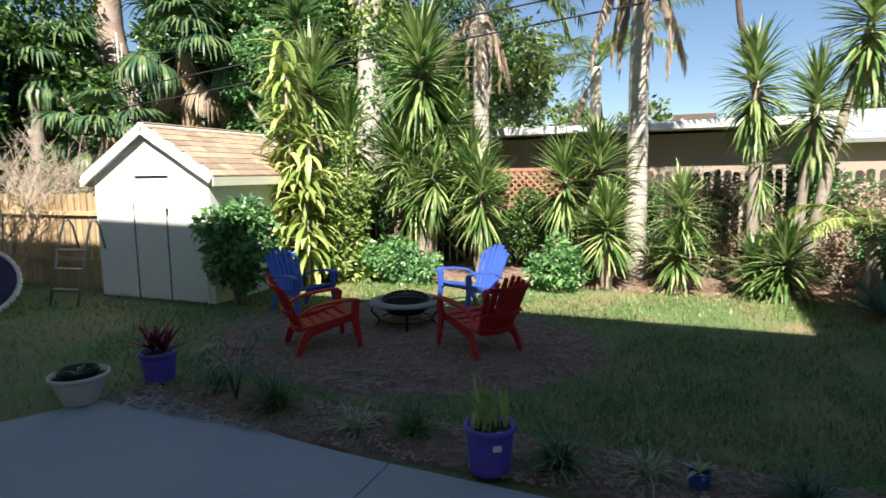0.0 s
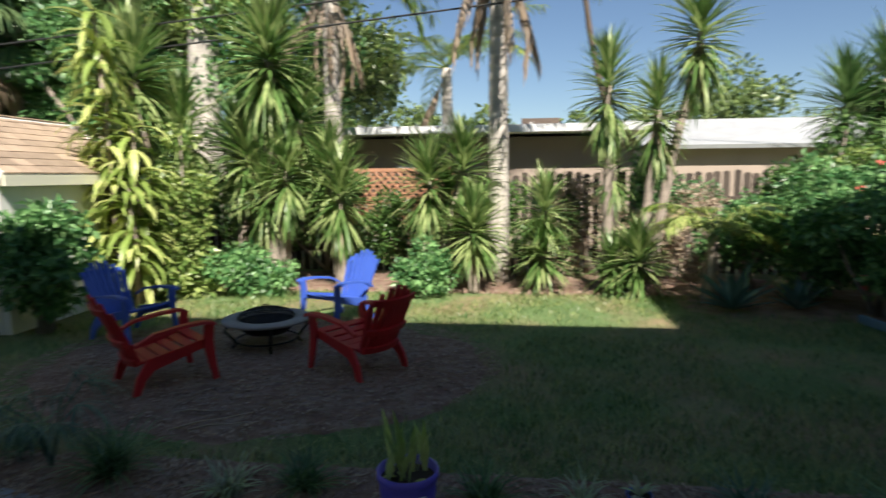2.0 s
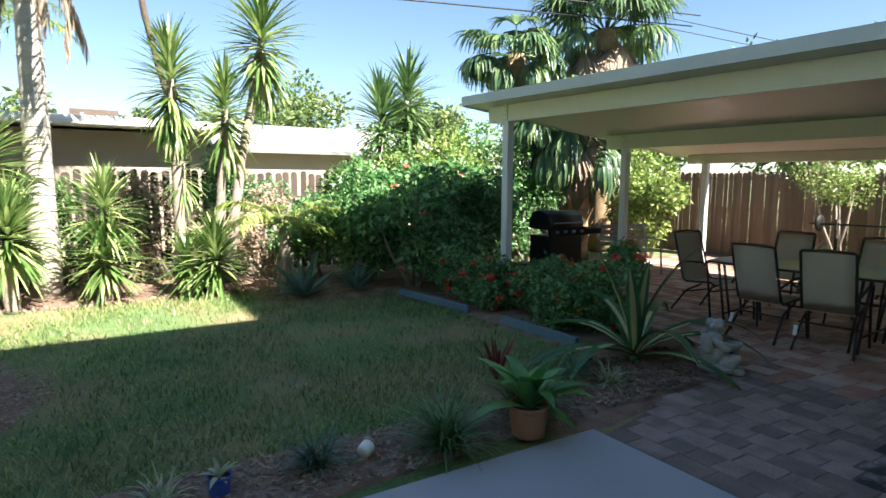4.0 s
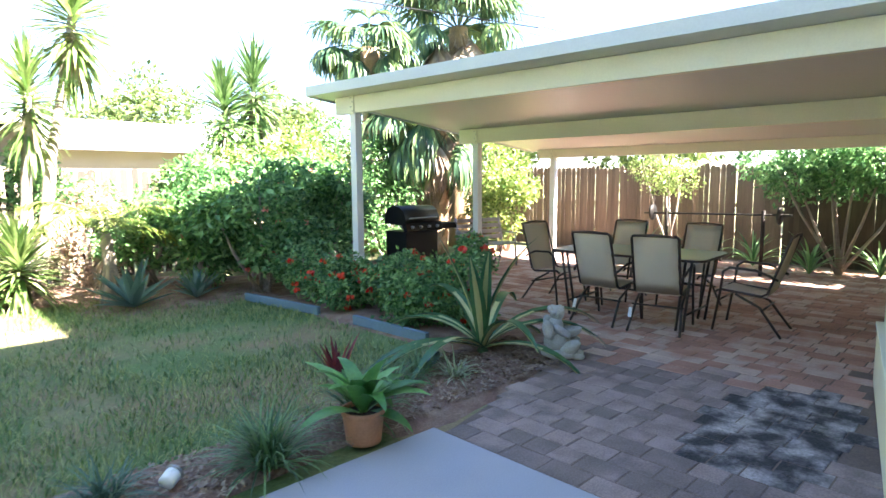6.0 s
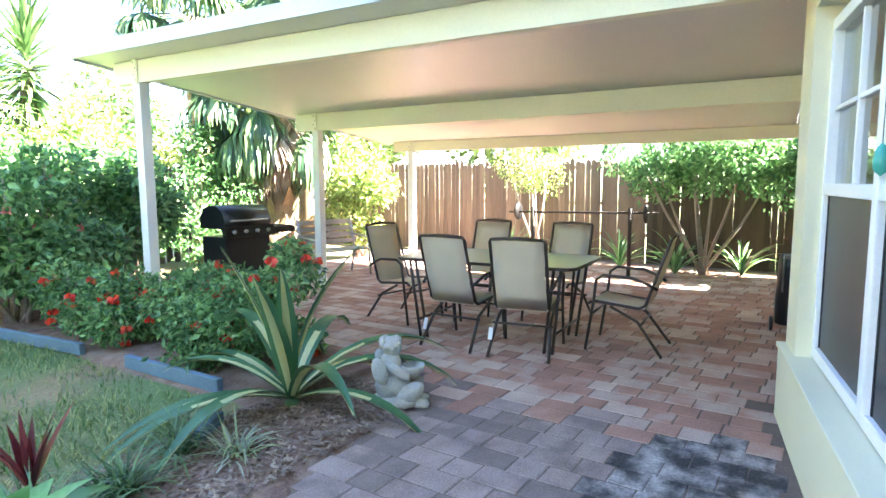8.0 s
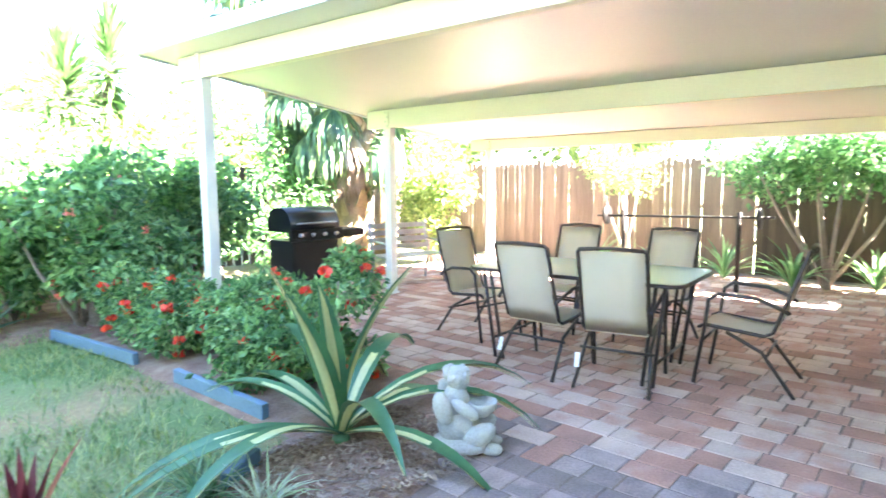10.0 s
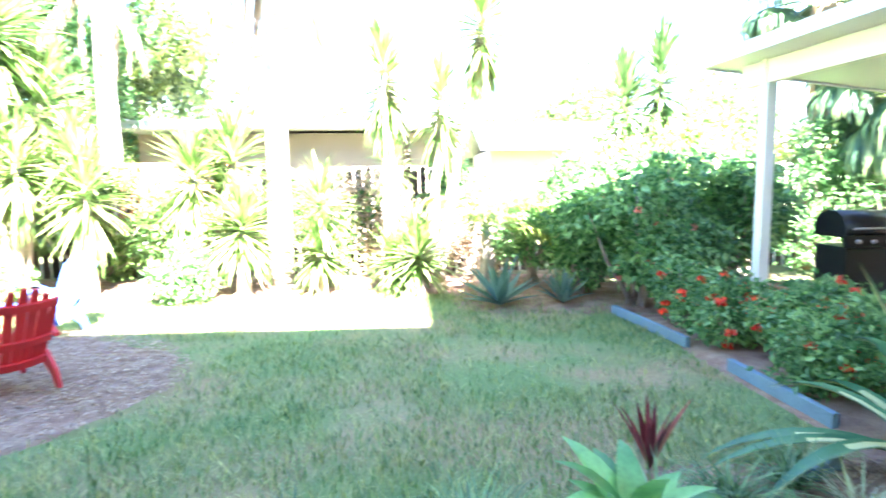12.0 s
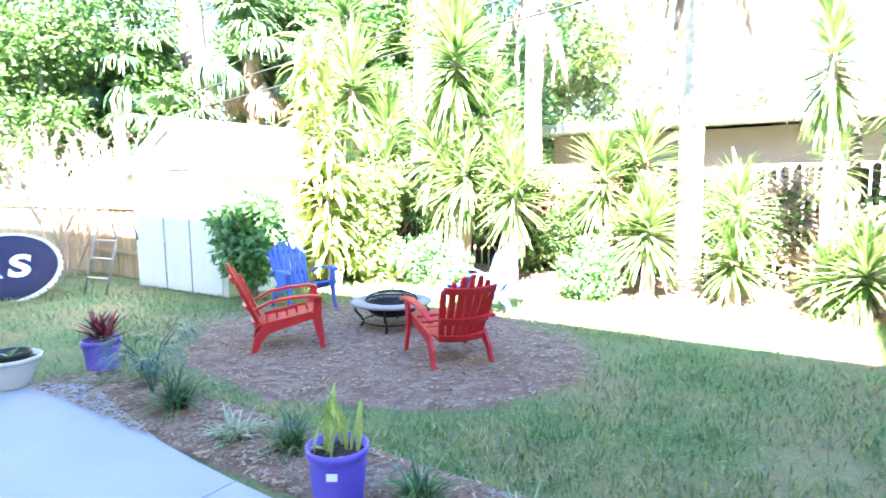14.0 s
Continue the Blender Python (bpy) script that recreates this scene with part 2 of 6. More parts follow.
def tube(bm, pts, radii, seg=8, cap=True):
    """A round bar along points."""
    pts = [Vector(p) for p in pts]
    if not isinstance(radii, (list, tuple)):
        radii = [radii] * len(pts)
    rings, side = [], None
    for i, p in enumerate(pts):
        d = (pts[min(i + 1, len(pts) - 1)] - pts[max(i - 1, 0)]).normalized()
        if side is None:
            side = d.orthogonal().normalized()
        side = (side - d * side.dot(d)).normalized()
        up = d.cross(side)
        rings.append([bm.verts.new(p + radii[i] * (side * math.cos(a) + up * math.sin(a))) for a in (2 * math.pi * k / seg for k in range(seg))])
    for a, b in zip(rings, rings[1:]):
        for k in range(seg):
            f = bm.faces.new((a[k], a[(k + 1) % seg], b[(k + 1) % seg], b[k]))
            f.smooth = True
    if cap:
        bm.faces.new(rings[0][::-1])
        bm.faces.new(rings[-1])
    return bm


def bar(pts, radii, seg=8):
    return tube(bmesh.new(), pts, radii, seg)


def lathe(profile, seg=32, close=False):
    """A turned body from (radius, height) pairs."""
    bm = bmesh.new()
    rings = [[bm.verts.new((r * math.cos(2 * math.pi * k / seg), r * math.sin(2 * math.pi * k / seg), z)) for k in range(seg)] for r, z in profile]
    for a, b in zip(rings, rings[1:]):
        for k in range(seg):
            f = bm.faces.new((a[k], a[(k + 1) % seg], b[(k + 1) % seg], b[k]))
            f.smooth = True
    if close:
        bm.faces.new(rings[0][::-1])
        bm.faces.new(rings[-1])
    return bm


def slab(outline, z0, z1):
    """A flat body from an outline."""
    bm = bmesh.new()
    lo = [bm.verts.new((x, y, z0)) for x, y in outline]
    hi = [bm.verts.new((x, y, z1)) for x, y in outline]
    n = len(outline)
    bm.faces.new(hi)
    bm.faces.new(lo[::-1])
    for k in range(n):
        bm.faces.new((lo[k], lo[(k + 1) % n], hi[(k + 1) % n], hi[k]))
    bmesh.ops.recalc_face_normals(bm, faces=bm.faces)
    return bm


# ---- leaves ----
def blades(name, specs, material, parent=None, steps=5, fold=0.25, point=1.0, base=0.5, off=0.0):
    """Sword leaves: each spec is (x, y, z, yaw, rise, length, width, droop), angles in radians."""
    s = np.array(specs, float)
    n = len(s)
    u = np.linspace(0, 1, steps + 1)
    ang = s[:, 4:5] - s[:, 7:8] * u[None] ** 1.3
    seg = s[:, 5:6] / steps
    mid = (ang[:, 1:] + ang[:, :-1]) / 2
    run = np.concatenate([np.zeros((n, 1)), np.cumsum(np.cos(mid) * seg, 1)], 1)
    up = np.concatenate([np.zeros((n, 1)), np.cumsum(np.sin(mid) * seg, 1)], 1)
    prof = (base + (1 - base) * np.minimum(1, u / 0.35)) * (1 - np.maximum(0, (u - 0.35) / 0.65) ** (1.6 * point))
    prof[-1] = 0.03
    w = s[:, 6:7] * prof[None] / 2
    cy, sy = np.cos(s[:, 3:4]), np.sin(s[:, 3:4])
    P = np.zeros((n, steps + 1, 3, 3))
    for j, k in ((0, -1), (1, 0), (2, 1)):
        lift = abs(k) * w * fold + off
        P[:, :, j, 0] = s[:, 0:1] + run * cy - k * w * sy - lift * np.sin(ang) * cy
        P[:, :, j, 1] = s[:, 1:2] + run * sy + k * w * cy - lift * np.sin(ang) * sy
        P[:, :, j, 2] = s[:, 2:3] + up + lift * np.cos(ang)
    stride = (steps + 1) * 3
    quad = np.array([(a * 3 + j, a * 3 + j + 1, a * 3 + j + 4, a * 3 + j + 3) for a in range(steps) for j in (0, 1)])
    faces = (quad[None] + (np.arange(n) * stride)[:, None, None]).reshape(-1, 4)
    return raw(name, P.reshape(-1, 3).tolist(), faces.tolist(), material, parent, smooth=True)


def small_leaves(name, pts, size, material, parent=None, aspect=0.55, normals=None, seed=1):
    """Many small folded leaves, one at each point."""
    g = np.random.default_rng(seed)
    p = np.asarray(pts, float)
    n = len(p)
    d = g.normal(size=(n, 3))
    if normals is not None:
        d = d * 0.7 + np.asarray(normals)
    d[:, 2] -= 0.25
    d /= np.linalg.norm(d, axis=1)[:, None]
    t = g.normal(size=(n, 3))
    t[:, 2] += 0.6
    side = np.cross(d, t)
    side /= np.linalg.norm(side, axis=1)[:, None] + 1e-9
    nor = np.cross(side, d)
    L = (size * g.uniform(0.6, 1.35, n))[:, None]
    W = L * aspect / 2
    V = np.stack([p, p + d * L * 0.45 + side * W + nor * W * 0.3, p + d * L + nor * -0.12 * L, p + d * L * 0.45 - side * W + nor * W * 0.3], 1)
    f = np.arange(n)[:, None] * 4
    F = np.concatenate([f + np.array([[0, 1, 2]]), f + np.array([[0, 2, 3]])], 0)
    return raw(name, V.reshape(-1, 3).tolist(), F.tolist(), material, parent)


def cloud(blobs, n, seed, shell=0.55):
    """Points in a heap of lumpy ellipsoids (x, y, z, rx, ry, rz), thicker towards their skin."""
    g = np.random.default_rng(seed)
    b = np.array(blobs, float)
    vol = b[:, 3] * b[:, 4] + b[:, 4] * b[:, 5] + b[:, 3] * b[:, 5]
    k = g.choice(len(b), n, p=vol / vol.sum())
    d = g.normal(size=(n, 3))
    d /= np.linalg.norm(d, axis=1)[:, None]
    r = (shell + (1 - shell) * g.random(n) ** 0.6) * (1 + 0.18 * np.sin(d[:, 0] * 7 + k) * np.sin(d[:, 1] * 6 + 2 * k) + 0.12 * g.normal(size=n))
    pts = b[k, :3] + d * r[:, None] * b[k, 3:]
    ok = pts[:, 2] > 0.02
    return pts[ok], d[ok]


def lumps(cx, cy, cz, rx, ry, rz, count, size, seed):
    """Ellipsoids scattered over a larger one, for an uneven outline."""
    g = np.random.default_rng(seed)
    out = []
    for _ in range(count):
        d = g.normal(size=3)
        d /= np.linalg.norm(d)
        q = g.uniform(0.35, 0.95)
        k = size * g.uniform(0.6, 1.3)
        out.append((cx + d[0] * rx * q, cy + d[1] * ry * q, max(0.1, cz + d[2] * rz * q), k, k, k * g.uniform(0.7, 1.0)))
    return out


# ---- ground, slab, paving ----
def ground():
    bm = bmesh.new()
    bmesh.ops.create_grid(bm, x_segments=150, y_segments=150, size=1)
    for v in bm.verts:
        x, y = v.co.x, v.co.y
        v.co.x, v.co.y = math.copysign(abs(x) ** 3.2, x) * 2500, 5 + math.copysign(abs(y) ** 3.2, y) * 2500
        v.co.z = -0.03 + 0.012 * noise.noise(Vector((v.co.x, v.co.y, 0)) * 1.3)
    structure("ground", bm, M_GRASS_SOIL, "thin patchy lawn over sandy soil", "lawn")


ground()
SLAB_A = ((0.024, -3), (3.95, -3), (3.95, 3.60), (0.9, 3.64), (0.024, 3.665))
SLAB_B = ((-12, -3), (0.016, -3), (0.016, 3.665), (-0.4, 3.69), (-0.8, 3.73), (-1.5, 3.87), (-2.2, 4.02), (-2.55, 3.85), (-2.88, 3.2), (-3.5, 2.55), (-12, 2.1))
for outline in (SLAB_A, SLAB_B):
    structure("concrete_slab", slab(outline, -0.10, 0.0), M_SLAB, "pale smooth concrete patio slab", "slab")


def bed(name, cx, cy, rx, ry, height, material, label, seed, power=2.0, turn=0.0):
    """A low heap with an uneven outline."""
    bm = bmesh.new()
    rings, seg = [], 72
    for q in (0.0, 0.25, 0.5, 0.75, 0.92, 1.0):
        ring = []
        for k in range(seg):
            a = 2 * math.pi * k / seg
            c, s = math.cos(a), math.sin(a)
            r = 1 / (abs(c) ** power + abs(s) ** power) ** (1 / power)
            r *= 1 + 0.08 * noise.noise(Vector((c * 2 + seed, s * 2, 0))) + 0.04 * noise.noise(Vector((c * 7 + seed, s * 7, 3)))
            x, y = rx * r * q * c, ry * r * q * s
            x, y = x * math.cos(turn) - y * math.sin(turn), x * math.sin(turn) + y * math.cos(turn)
            z = -0.06 + (height + 0.06) * (1 - q ** 6) + 0.008 * noise.noise(Vector((x * 4, y * 4, seed)))
            ring.append(bm.verts.new((cx + x, cy + y, z)))
        rings.append(ring)
    for a, b in zip(rings, rings[1:]):
        for k in range(seg):
            bm.faces.new((a[k], a[(k + 1) % seg], b[(k + 1) % seg], b[k]))
    bmesh.ops.remove_doubles(bm, verts=rings[0], dist=0.001)
    for f in bm.faces:
        f.smooth = True
    return structure(name, bm, material, label, "mulch bed")


bed("mulch_circle", -1.188, 6.199, 2.25, 1.75, 0.012, M_MULCH, "worn circle of brown wood mulch round the fire pit", 1.0)
bed("flower_bed_front", 0.75, 4.07, 3.2, 0.34, 0.014, M_MULCH, "narrow mulch bed along the concrete slab", 5.0, 5.0)
bed("flower_bed_side", 5.868, 6.062, 0.74, 2.4, 0.016, M_MULCH, "mulch bed of flowering shrubs beside the patio", 9.0, 5.0)
bed("flower_bed_corner", 4.80, 4.18, 1.2, 0.52, 0.018, M_MULCH, "mulch corner bed beside the pavers", 14.0, 4.0, 0.17)
bed("back_bed", -0.375, 10.521, 6.0, 0.95, 0.015, M_MULCH, "dry leaf litter under the back planting", 19.0, 6.0)
bed("hedge_bed", 5.681, 9.31, 2.6, 1.1, 0.02, M_MULCH, "shaded leaf litter under the hedge", 23.0, 5.0)


def wood_chips():
    g = np.random.default_rng(3)
    n = 9000
    a, r = g.uniform(0, 2 * np.pi, n), np.sqrt(g.random(n))
    pts = np.stack([-1.2 + 2.2 * r * np.cos(a), 6.2 + 1.7 * r * np.sin(a), np.full(n, 0.016)], 1)
    m = 5000
    more = np.stack([g.uniform(-2.6, 3.8, m), g.uniform(3.72, 4.3, m), np.full(m, 0.018)], 1)
    k = 3500
    side = np.stack([g.uniform(3.9, 5.9, k), g.uniform(3.75, 4.6, k), np.full(k, 0.022)], 1)
    back = np.stack([g.uniform(-6, 5, 6000), g.uniform(9.5, 11.3, 6000), np.full(6000, 0.022)], 1)
    p = np.concatenate([pts, more, side, back])
    n = len(p)
    yaw, L = g.uniform(0, np.pi, n), g.uniform(0.008, 0.024, n)
    W, tilt = L * g.uniform(0.2, 0.45, n), g.uniform(-0.008, 0.012, n)
    d = np.stack([np.cos(yaw), np.sin(yaw), np.zeros(n)], 1)
    s = np.stack([-np.sin(yaw), np.cos(yaw), np.zeros(n)], 1)
    up = np.array([[0, 0, 1.0]])
    V = np.stack([p - d * L[:, None] - s * W[:, None], p + d * L[:, None] - s * W[:, None] + up * tilt[:, None],
                  p + d * L[:, None] + s * W[:, None] + up * 0.006, p - d * L[:, None] + s * W[:, None] + up * 0.003], 1)
    F = np.arange(n)[:, None] * 4 + np.array([[0, 1, 2, 3]])
    ob = raw("wood_chips", V.reshape(-1, 3).tolist(), F.tolist(), M_CHIP)
    tagged(ob, "scattered brown wood chips and dry leaves", "wood chips", kind="stuff")


wood_chips()


def lawn():
    g = np.random.default_rng(11)
    n = 120000
    x, y = g.uniform(-9, 5.4, n), g.random(n) ** 1.35
    y = np.where(x < -2.95, 2.4 + 8.4 * y, 3.8 + 7.0 * y)
    keep = ((x + 1.2) / 2.25) ** 2 + ((y - 6.2) / 1.75) ** 2 > g.uniform(0.85, 1.2, n)
    keep &= ~((y < 4.3) & (x > -2.7)) & (y > np.clip(2.62 + (x + 3.5) * 1.05, 2.62, 3.3))
    keep &= ~((x > 5.14) & (y < 8.4)) & ~((x > 3.7) & (y < 4.62)) & ~((y > 9.6) & (g.random(n) > 0.15))
    patch = np.sin(x * 1.7 + 1) * np.sin(y * 2.1) + np.sin(x * 0.6 + y * 0.9)
    keep &= (patch < 0.8) | (g.random(n) < 0.3)
    keep &= ~((x > -6.8) & (x < -4.3) & (y > 6.9))
    x, y = x[keep], y[keep]
    n = len(x)
    specs = np.stack([x, y, np.full(n, -0.03), g.uniform(0, 6.28, n), g.uniform(0.7, 1.5, n), g.uniform(0.045, 0.11, n), g.uniform(0.005, 0.010, n), g.uniform(0.2, 1.2, n)], 1)
    ob = blades("grass", specs, M_GRASS, steps=2, fold=0.1)
    tagged(ob, "short patchy green lawn grass", "grass", kind="stuff")


lawn()


# ---- house behind the walk ----
def house():
    # rear wall and roof are unseen; their height is set by the lawn's shadow edge
    bm = boxes((-4.0, 0.05, 3.6, 18.4, 0.3, 7.2))
    structure("wall_rear", bm, M_STUCCO, "cream stucco rear wall of the house", "wall")
    bm = boxes((-3.75, -1.6, 7.62, 18.9, 4.8, 0.25))
    structure("house_roof", bm, M_NSHINGLE, "shingled house roof", "roof")
    # unseen block and cap, added to shade the lawn's right side and the patio
    bm = boxes((8.54, -1.4, 5.6, 5.5, 5.6, 5.0))
    structure("upper_shade_block", bm, M_STUCCO, "unseen upper block added to shade garden and patio", "wall")
    bm = boxes((8.54, -1.4, 8.7, 5.6, 6.2, 0.25), (8.54, -1.4, 9.1, 4.0, 3.0, 0.7))
    structure("upper_shade_cap", bm, M_NSHINGLE, "unseen cap on the added shade block", "roof")
    # projecting room with the large window: opening x 3.0..6.0, z 0.46..2.22
    bay = thing("wall_window_bay", pose(0, 0, 0), "cream stucco wall with a large white window", "wall", kind="structure")
    for s in ((4.55, 1.84, 0.21, 3.52, 0.24, 0.42), (2.895, 1.81, 1.355, 0.21, 0.22, 1.87), (6.155, 1.81, 1.355, 0.31, 0.22, 1.87),
              (4.55, 1.81, 2.65, 3.52, 0.22, 0.72), (2.85, 0.96, 1.5, 0.12, 1.46, 3.0), (6.25, 0.96, 1.5, 0.12, 1.46, 3.0)):
        part("wall_section", boxes(s), M_STUCCO, bay)
    structure("wall_patio", boxes((9.8, 0.1, 1.5, 7.0, 0.2, 3.0)), M_STUCCO, "cream stucco house wall along the patio", "wall")
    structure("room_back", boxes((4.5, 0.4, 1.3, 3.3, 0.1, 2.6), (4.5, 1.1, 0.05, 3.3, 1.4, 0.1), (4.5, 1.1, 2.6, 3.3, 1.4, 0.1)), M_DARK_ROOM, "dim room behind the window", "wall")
    sill = structure("window_sill_ledge", boxes((4.55, 1.845, 0.435, 3.54, 0.25, 0.03), bevel=0.006), M_STUCCO, "deep stucco window ledge", "ledge")
    win = thing("window_1", pose(4.53, 1.80, 0.46), "large white-framed sash window with grilles and screens", "window", kind="structure")
    W, H = 2.94, 1.76
    part("window_frame", boxes((-W / 2, 0, H / 2, 0.06, 0.08, H), (W / 2, 0, H / 2, 0.06, 0.08, H), (0, 0, 0.03, W, 0.08, 0.06), (0, 0, H - 0.03, W, 0.08, 0.06), bevel=0.006), M_WHITE, win)
    side = 1.0
    for x in (-W / 2 + side, W / 2 - side):
        part("mullion", boxes((x, 0.005, H / 2, 0.07, 0.09, H - 0.1), bevel=0.008), M_WHITE, win)
    for a, b in ((-W / 2, -W / 2 + side), (-W / 2 + side, W / 2 - side), (W / 2 - side, W / 2)):
        c, w = (a + b) / 2, b - a
        part("meeting_rail", boxes((c, 0.004, 0.90, w - 0.06, 0.085, 0.06), bevel=0.006), M_WHITE, win)
        part("muntin", boxes((c, 0.0, 1.31, w - 0.06, 0.03, 0.022), bevel=0.004), M_WHITE, win)
        for k in range(1, max(2, round(w / 0.45))):
            part("muntin", boxes((a + w * k / max(2, round(w / 0.45)), 0.002, 1.31, 0.022, 0.032, 0.76), bevel=0.004), M_WHITE, win)
        p = part("pane", boxes((c, -0.01, 1.31, w - 0.05, 0.006, 0.78)), M_GLASS, win)
        p.visible_shadow = False
        part("insect_screen", boxes((c, 0.012, 0.46, w - 0.07, 0.006, 0.82)), M_SCREEN, win, "dark insect screen")
        part("screen_frame", boxes((a + 0.045, 0.012, 0.46, 0.018, 0.014, 0.84), (b - 0.045, 0.012, 0.46, 0.018, 0.014, 0.84)), M_IRON, win)
    charm = thing("window_ornament", pose(4.53 + W / 2 - side - 0.055, 1.85, 0.46 + 0.96), "small teal glass ornament hung at the window", "ornament")
    part("drop", lathe([(0.001, 0.0), (0.022, 0.02), (0.028, 0.055), (0.018, 0.10), (0.001, 0.12)], 14), M_TEAL, charm)
    part("cord", bar([(0, 0, 0.115), (0, 0, 0.30)], 0.0015, 5), M_IRON, charm)


house()
BAY = Matrix.Translation((6.84, 1.85, 0)) @ Matrix.Rotation(radians(10.5), 4, "Z") @ Matrix.Translation((-6.31, -1.95, 0))
for ob in scene.objects:
    if ob.name in ("wall_window_bay", "room_back", "window_sill_ledge", "window_1", "window_ornament"):
        ob.matrix_world = BAY @ ob.matrix_basis


# ---- patio cover ----
ROOF_X0, ROOF_X1 = 5.78, 11.15


def roof_z(x):
    return 2.68 - 0.10 * (x - ROOF_X0)


def patio_cover():
    cover = thing("patio_cover", pose(8.6, 7.42, 0, 0, 0, 4.3) @ pose(-8.6, -7.4, 0), "cream aluminium patio cover on white posts over the pavers", "patio cover")
    mid, ln = (ROOF_X0 + ROOF_X1) / 2, ROOF_X1 - ROOF_X0
    tilt = Matrix.Rotation(math.atan(0.10), 3, "Y")
    part("roof_panel", boxes((mid, 4.90, roof_z(mid) - 0.045, ln, 6.12, 0.06, tilt)), M_SOFFIT, cover, "smooth off-white roof panels")
    part("roof_panel", boxes(((6.9 + ROOF_X1) / 2, 1.01, roof_z((6.9 + ROOF_X1) / 2) - 0.045, ROOF_X1 - 6.9, 1.64, 0.06, tilt)), M_SOFFIT, cover)
    part("fascia", boxes((ROOF_X0 - 0.012, 4.93, roof_z(ROOF_X0) - 0.03, 0.025, 6.08, 0.12)), M_FASCIA, cover, "pale grey metal fascia")
    part("gutter", boxes((mid, 7.975, roof_z(mid) - 0.04, ln, 0.03, 0.11, tilt)), M_FASCIA, cover)
    for x, y1, drop in ((6.09, 7.74, 0.21), (8.6, 7.74, 0.22), (10.96, 7.74, 0.16)):
        top = roof_z(x) - 0.077
        y0 = 1.80 if x < 6.4 else 0.22
        part("beam", boxes((x, (y1 + y0) / 2, top - drop / 2, 0.09, y1 - y0, drop), bevel=0.004), M_TRIM, cover, "cream boxed beam")
    for x, top in ((6.09, 2.365), (8.6, 2.10), (10.96, 1.926)):
        post = part("post", boxes((x, 7.4, top / 2, 0.105, 0.105, top), bevel=0.006), M_WHITE, cover, "square white post")
        part("bracket", boxes((x - 0.056, 7.4, top + 0.10, 0.012, 0.07, 0.24), bevel=0.003), M_TRIM, post)
        part("base_plate", boxes((x, 7.4, 0.012, 0.14, 0.14, 0.02), bevel=0.004), M_WHITE, post)
        for k in range(4):
            b = lathe([(0.002, 0.006), (0.008, 0.004), (0.009, 0)], 8)
            bmesh.ops.rotate(b, cent=(0, 0, 0), matrix=Matrix.Rotation(radians(-90), 3, "Y"), verts=b.verts)
            bmesh.ops.translate(b, vec=(x - 0.062, 7.4 + (0.015 if k % 2 else -0.015), top + 0.02 + 0.055 * k), verts=b.verts)
            part("bolt", b, M_STEEL, post)


patio_cover()


# ---- boundary fences ----
def board_fence(name, x0, y0, x1, y1, height, material, label, width=0.14, gap=0.012, rails=(0.35, 1.05), dog=True, front=1):
    ln = math.hypot(x1 - x0, y1 - y0)
    f = thing(name, pose(x0, y0, -0.03, 0, 0, math.degrees(math.atan2(y1 - y0, x1 - x0))), label, "fence", kind="structure")
    g = random.Random(5)
    shapes = []
    for v in range(4):
        w = width * (1 - 0.04 * v)
        c = 0.03 if dog else 0.0
        h = height * (1 + 0.012 * (v - 1.5))
        bm = bmesh.new()
        out = [(-w / 2, 0.0), (w / 2, 0.0), (w / 2, h - c), (w / 2 - c, h), (-w / 2 + c, h), (-w / 2, h - c)] if dog else [(-w / 2, 0.0), (w / 2, 0.0), (w / 2, h), (-w / 2, h)]
        a = [bm.verts.new((x, -0.009, z)) for x, z in out]
        b = [bm.verts.new((x, 0.009, z)) for x, z in out]
        bm.faces.new(a)
        bm.faces.new(b[::-1])
        for k in range(len(out)):
            bm.faces.new((a[k], b[k], b[(k + 1) % len(out)], a[(k + 1) % len(out)]))
        bmesh.ops.recalc_face_normals(bm, faces=bm.faces)
        shapes.append(mesh_of("board", bm, material))
    x = width / 2
    while x < ln:
        ob = new("board", g.choice(shapes))
        ob.parent = f
        ob.location = (x, g.uniform(-0.003, 0.003), g.uniform(-0.008, 0.008))
        ob.rotation_euler = (0, radians(g.uniform(-0.5, 0.5)), radians(g.uniform(-1, 1)))
        x += width + gap
    for z in rails:
        part("rail", boxes((ln / 2, -0.04 * front, z, ln, 0.05, 0.07), bevel=0.004), material, f)
    return f


board_fence("fence_left", -13.2, 7.2, -6.87, 7.2, 1.52, M_FENCE, "sunlit golden wooden board fence", rails=(0.45, 1.22), front=1)
board_fence("fence_far", 13.3, 12.0, 13.3, 4.3, 1.82, M_FENCE_GREY, "weathered grey-brown wooden picket fence behind the patio", 0.10, 0.0, (0.5, 1.05, 1.7), front=-1)
# the fence goes on in boards with the corner's shade painted in
board_fence("fence_far_corner", 13.3, 4.29, 13.3, -1.2, 1.82, M_FENCE_SHADE, "dark shaded wooden picket fence at the patio's corner", 0.10, -0.010, (0.5, 1.05, 1.7), front=-1)
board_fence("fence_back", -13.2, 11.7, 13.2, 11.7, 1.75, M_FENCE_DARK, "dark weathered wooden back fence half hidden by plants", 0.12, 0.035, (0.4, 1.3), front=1)


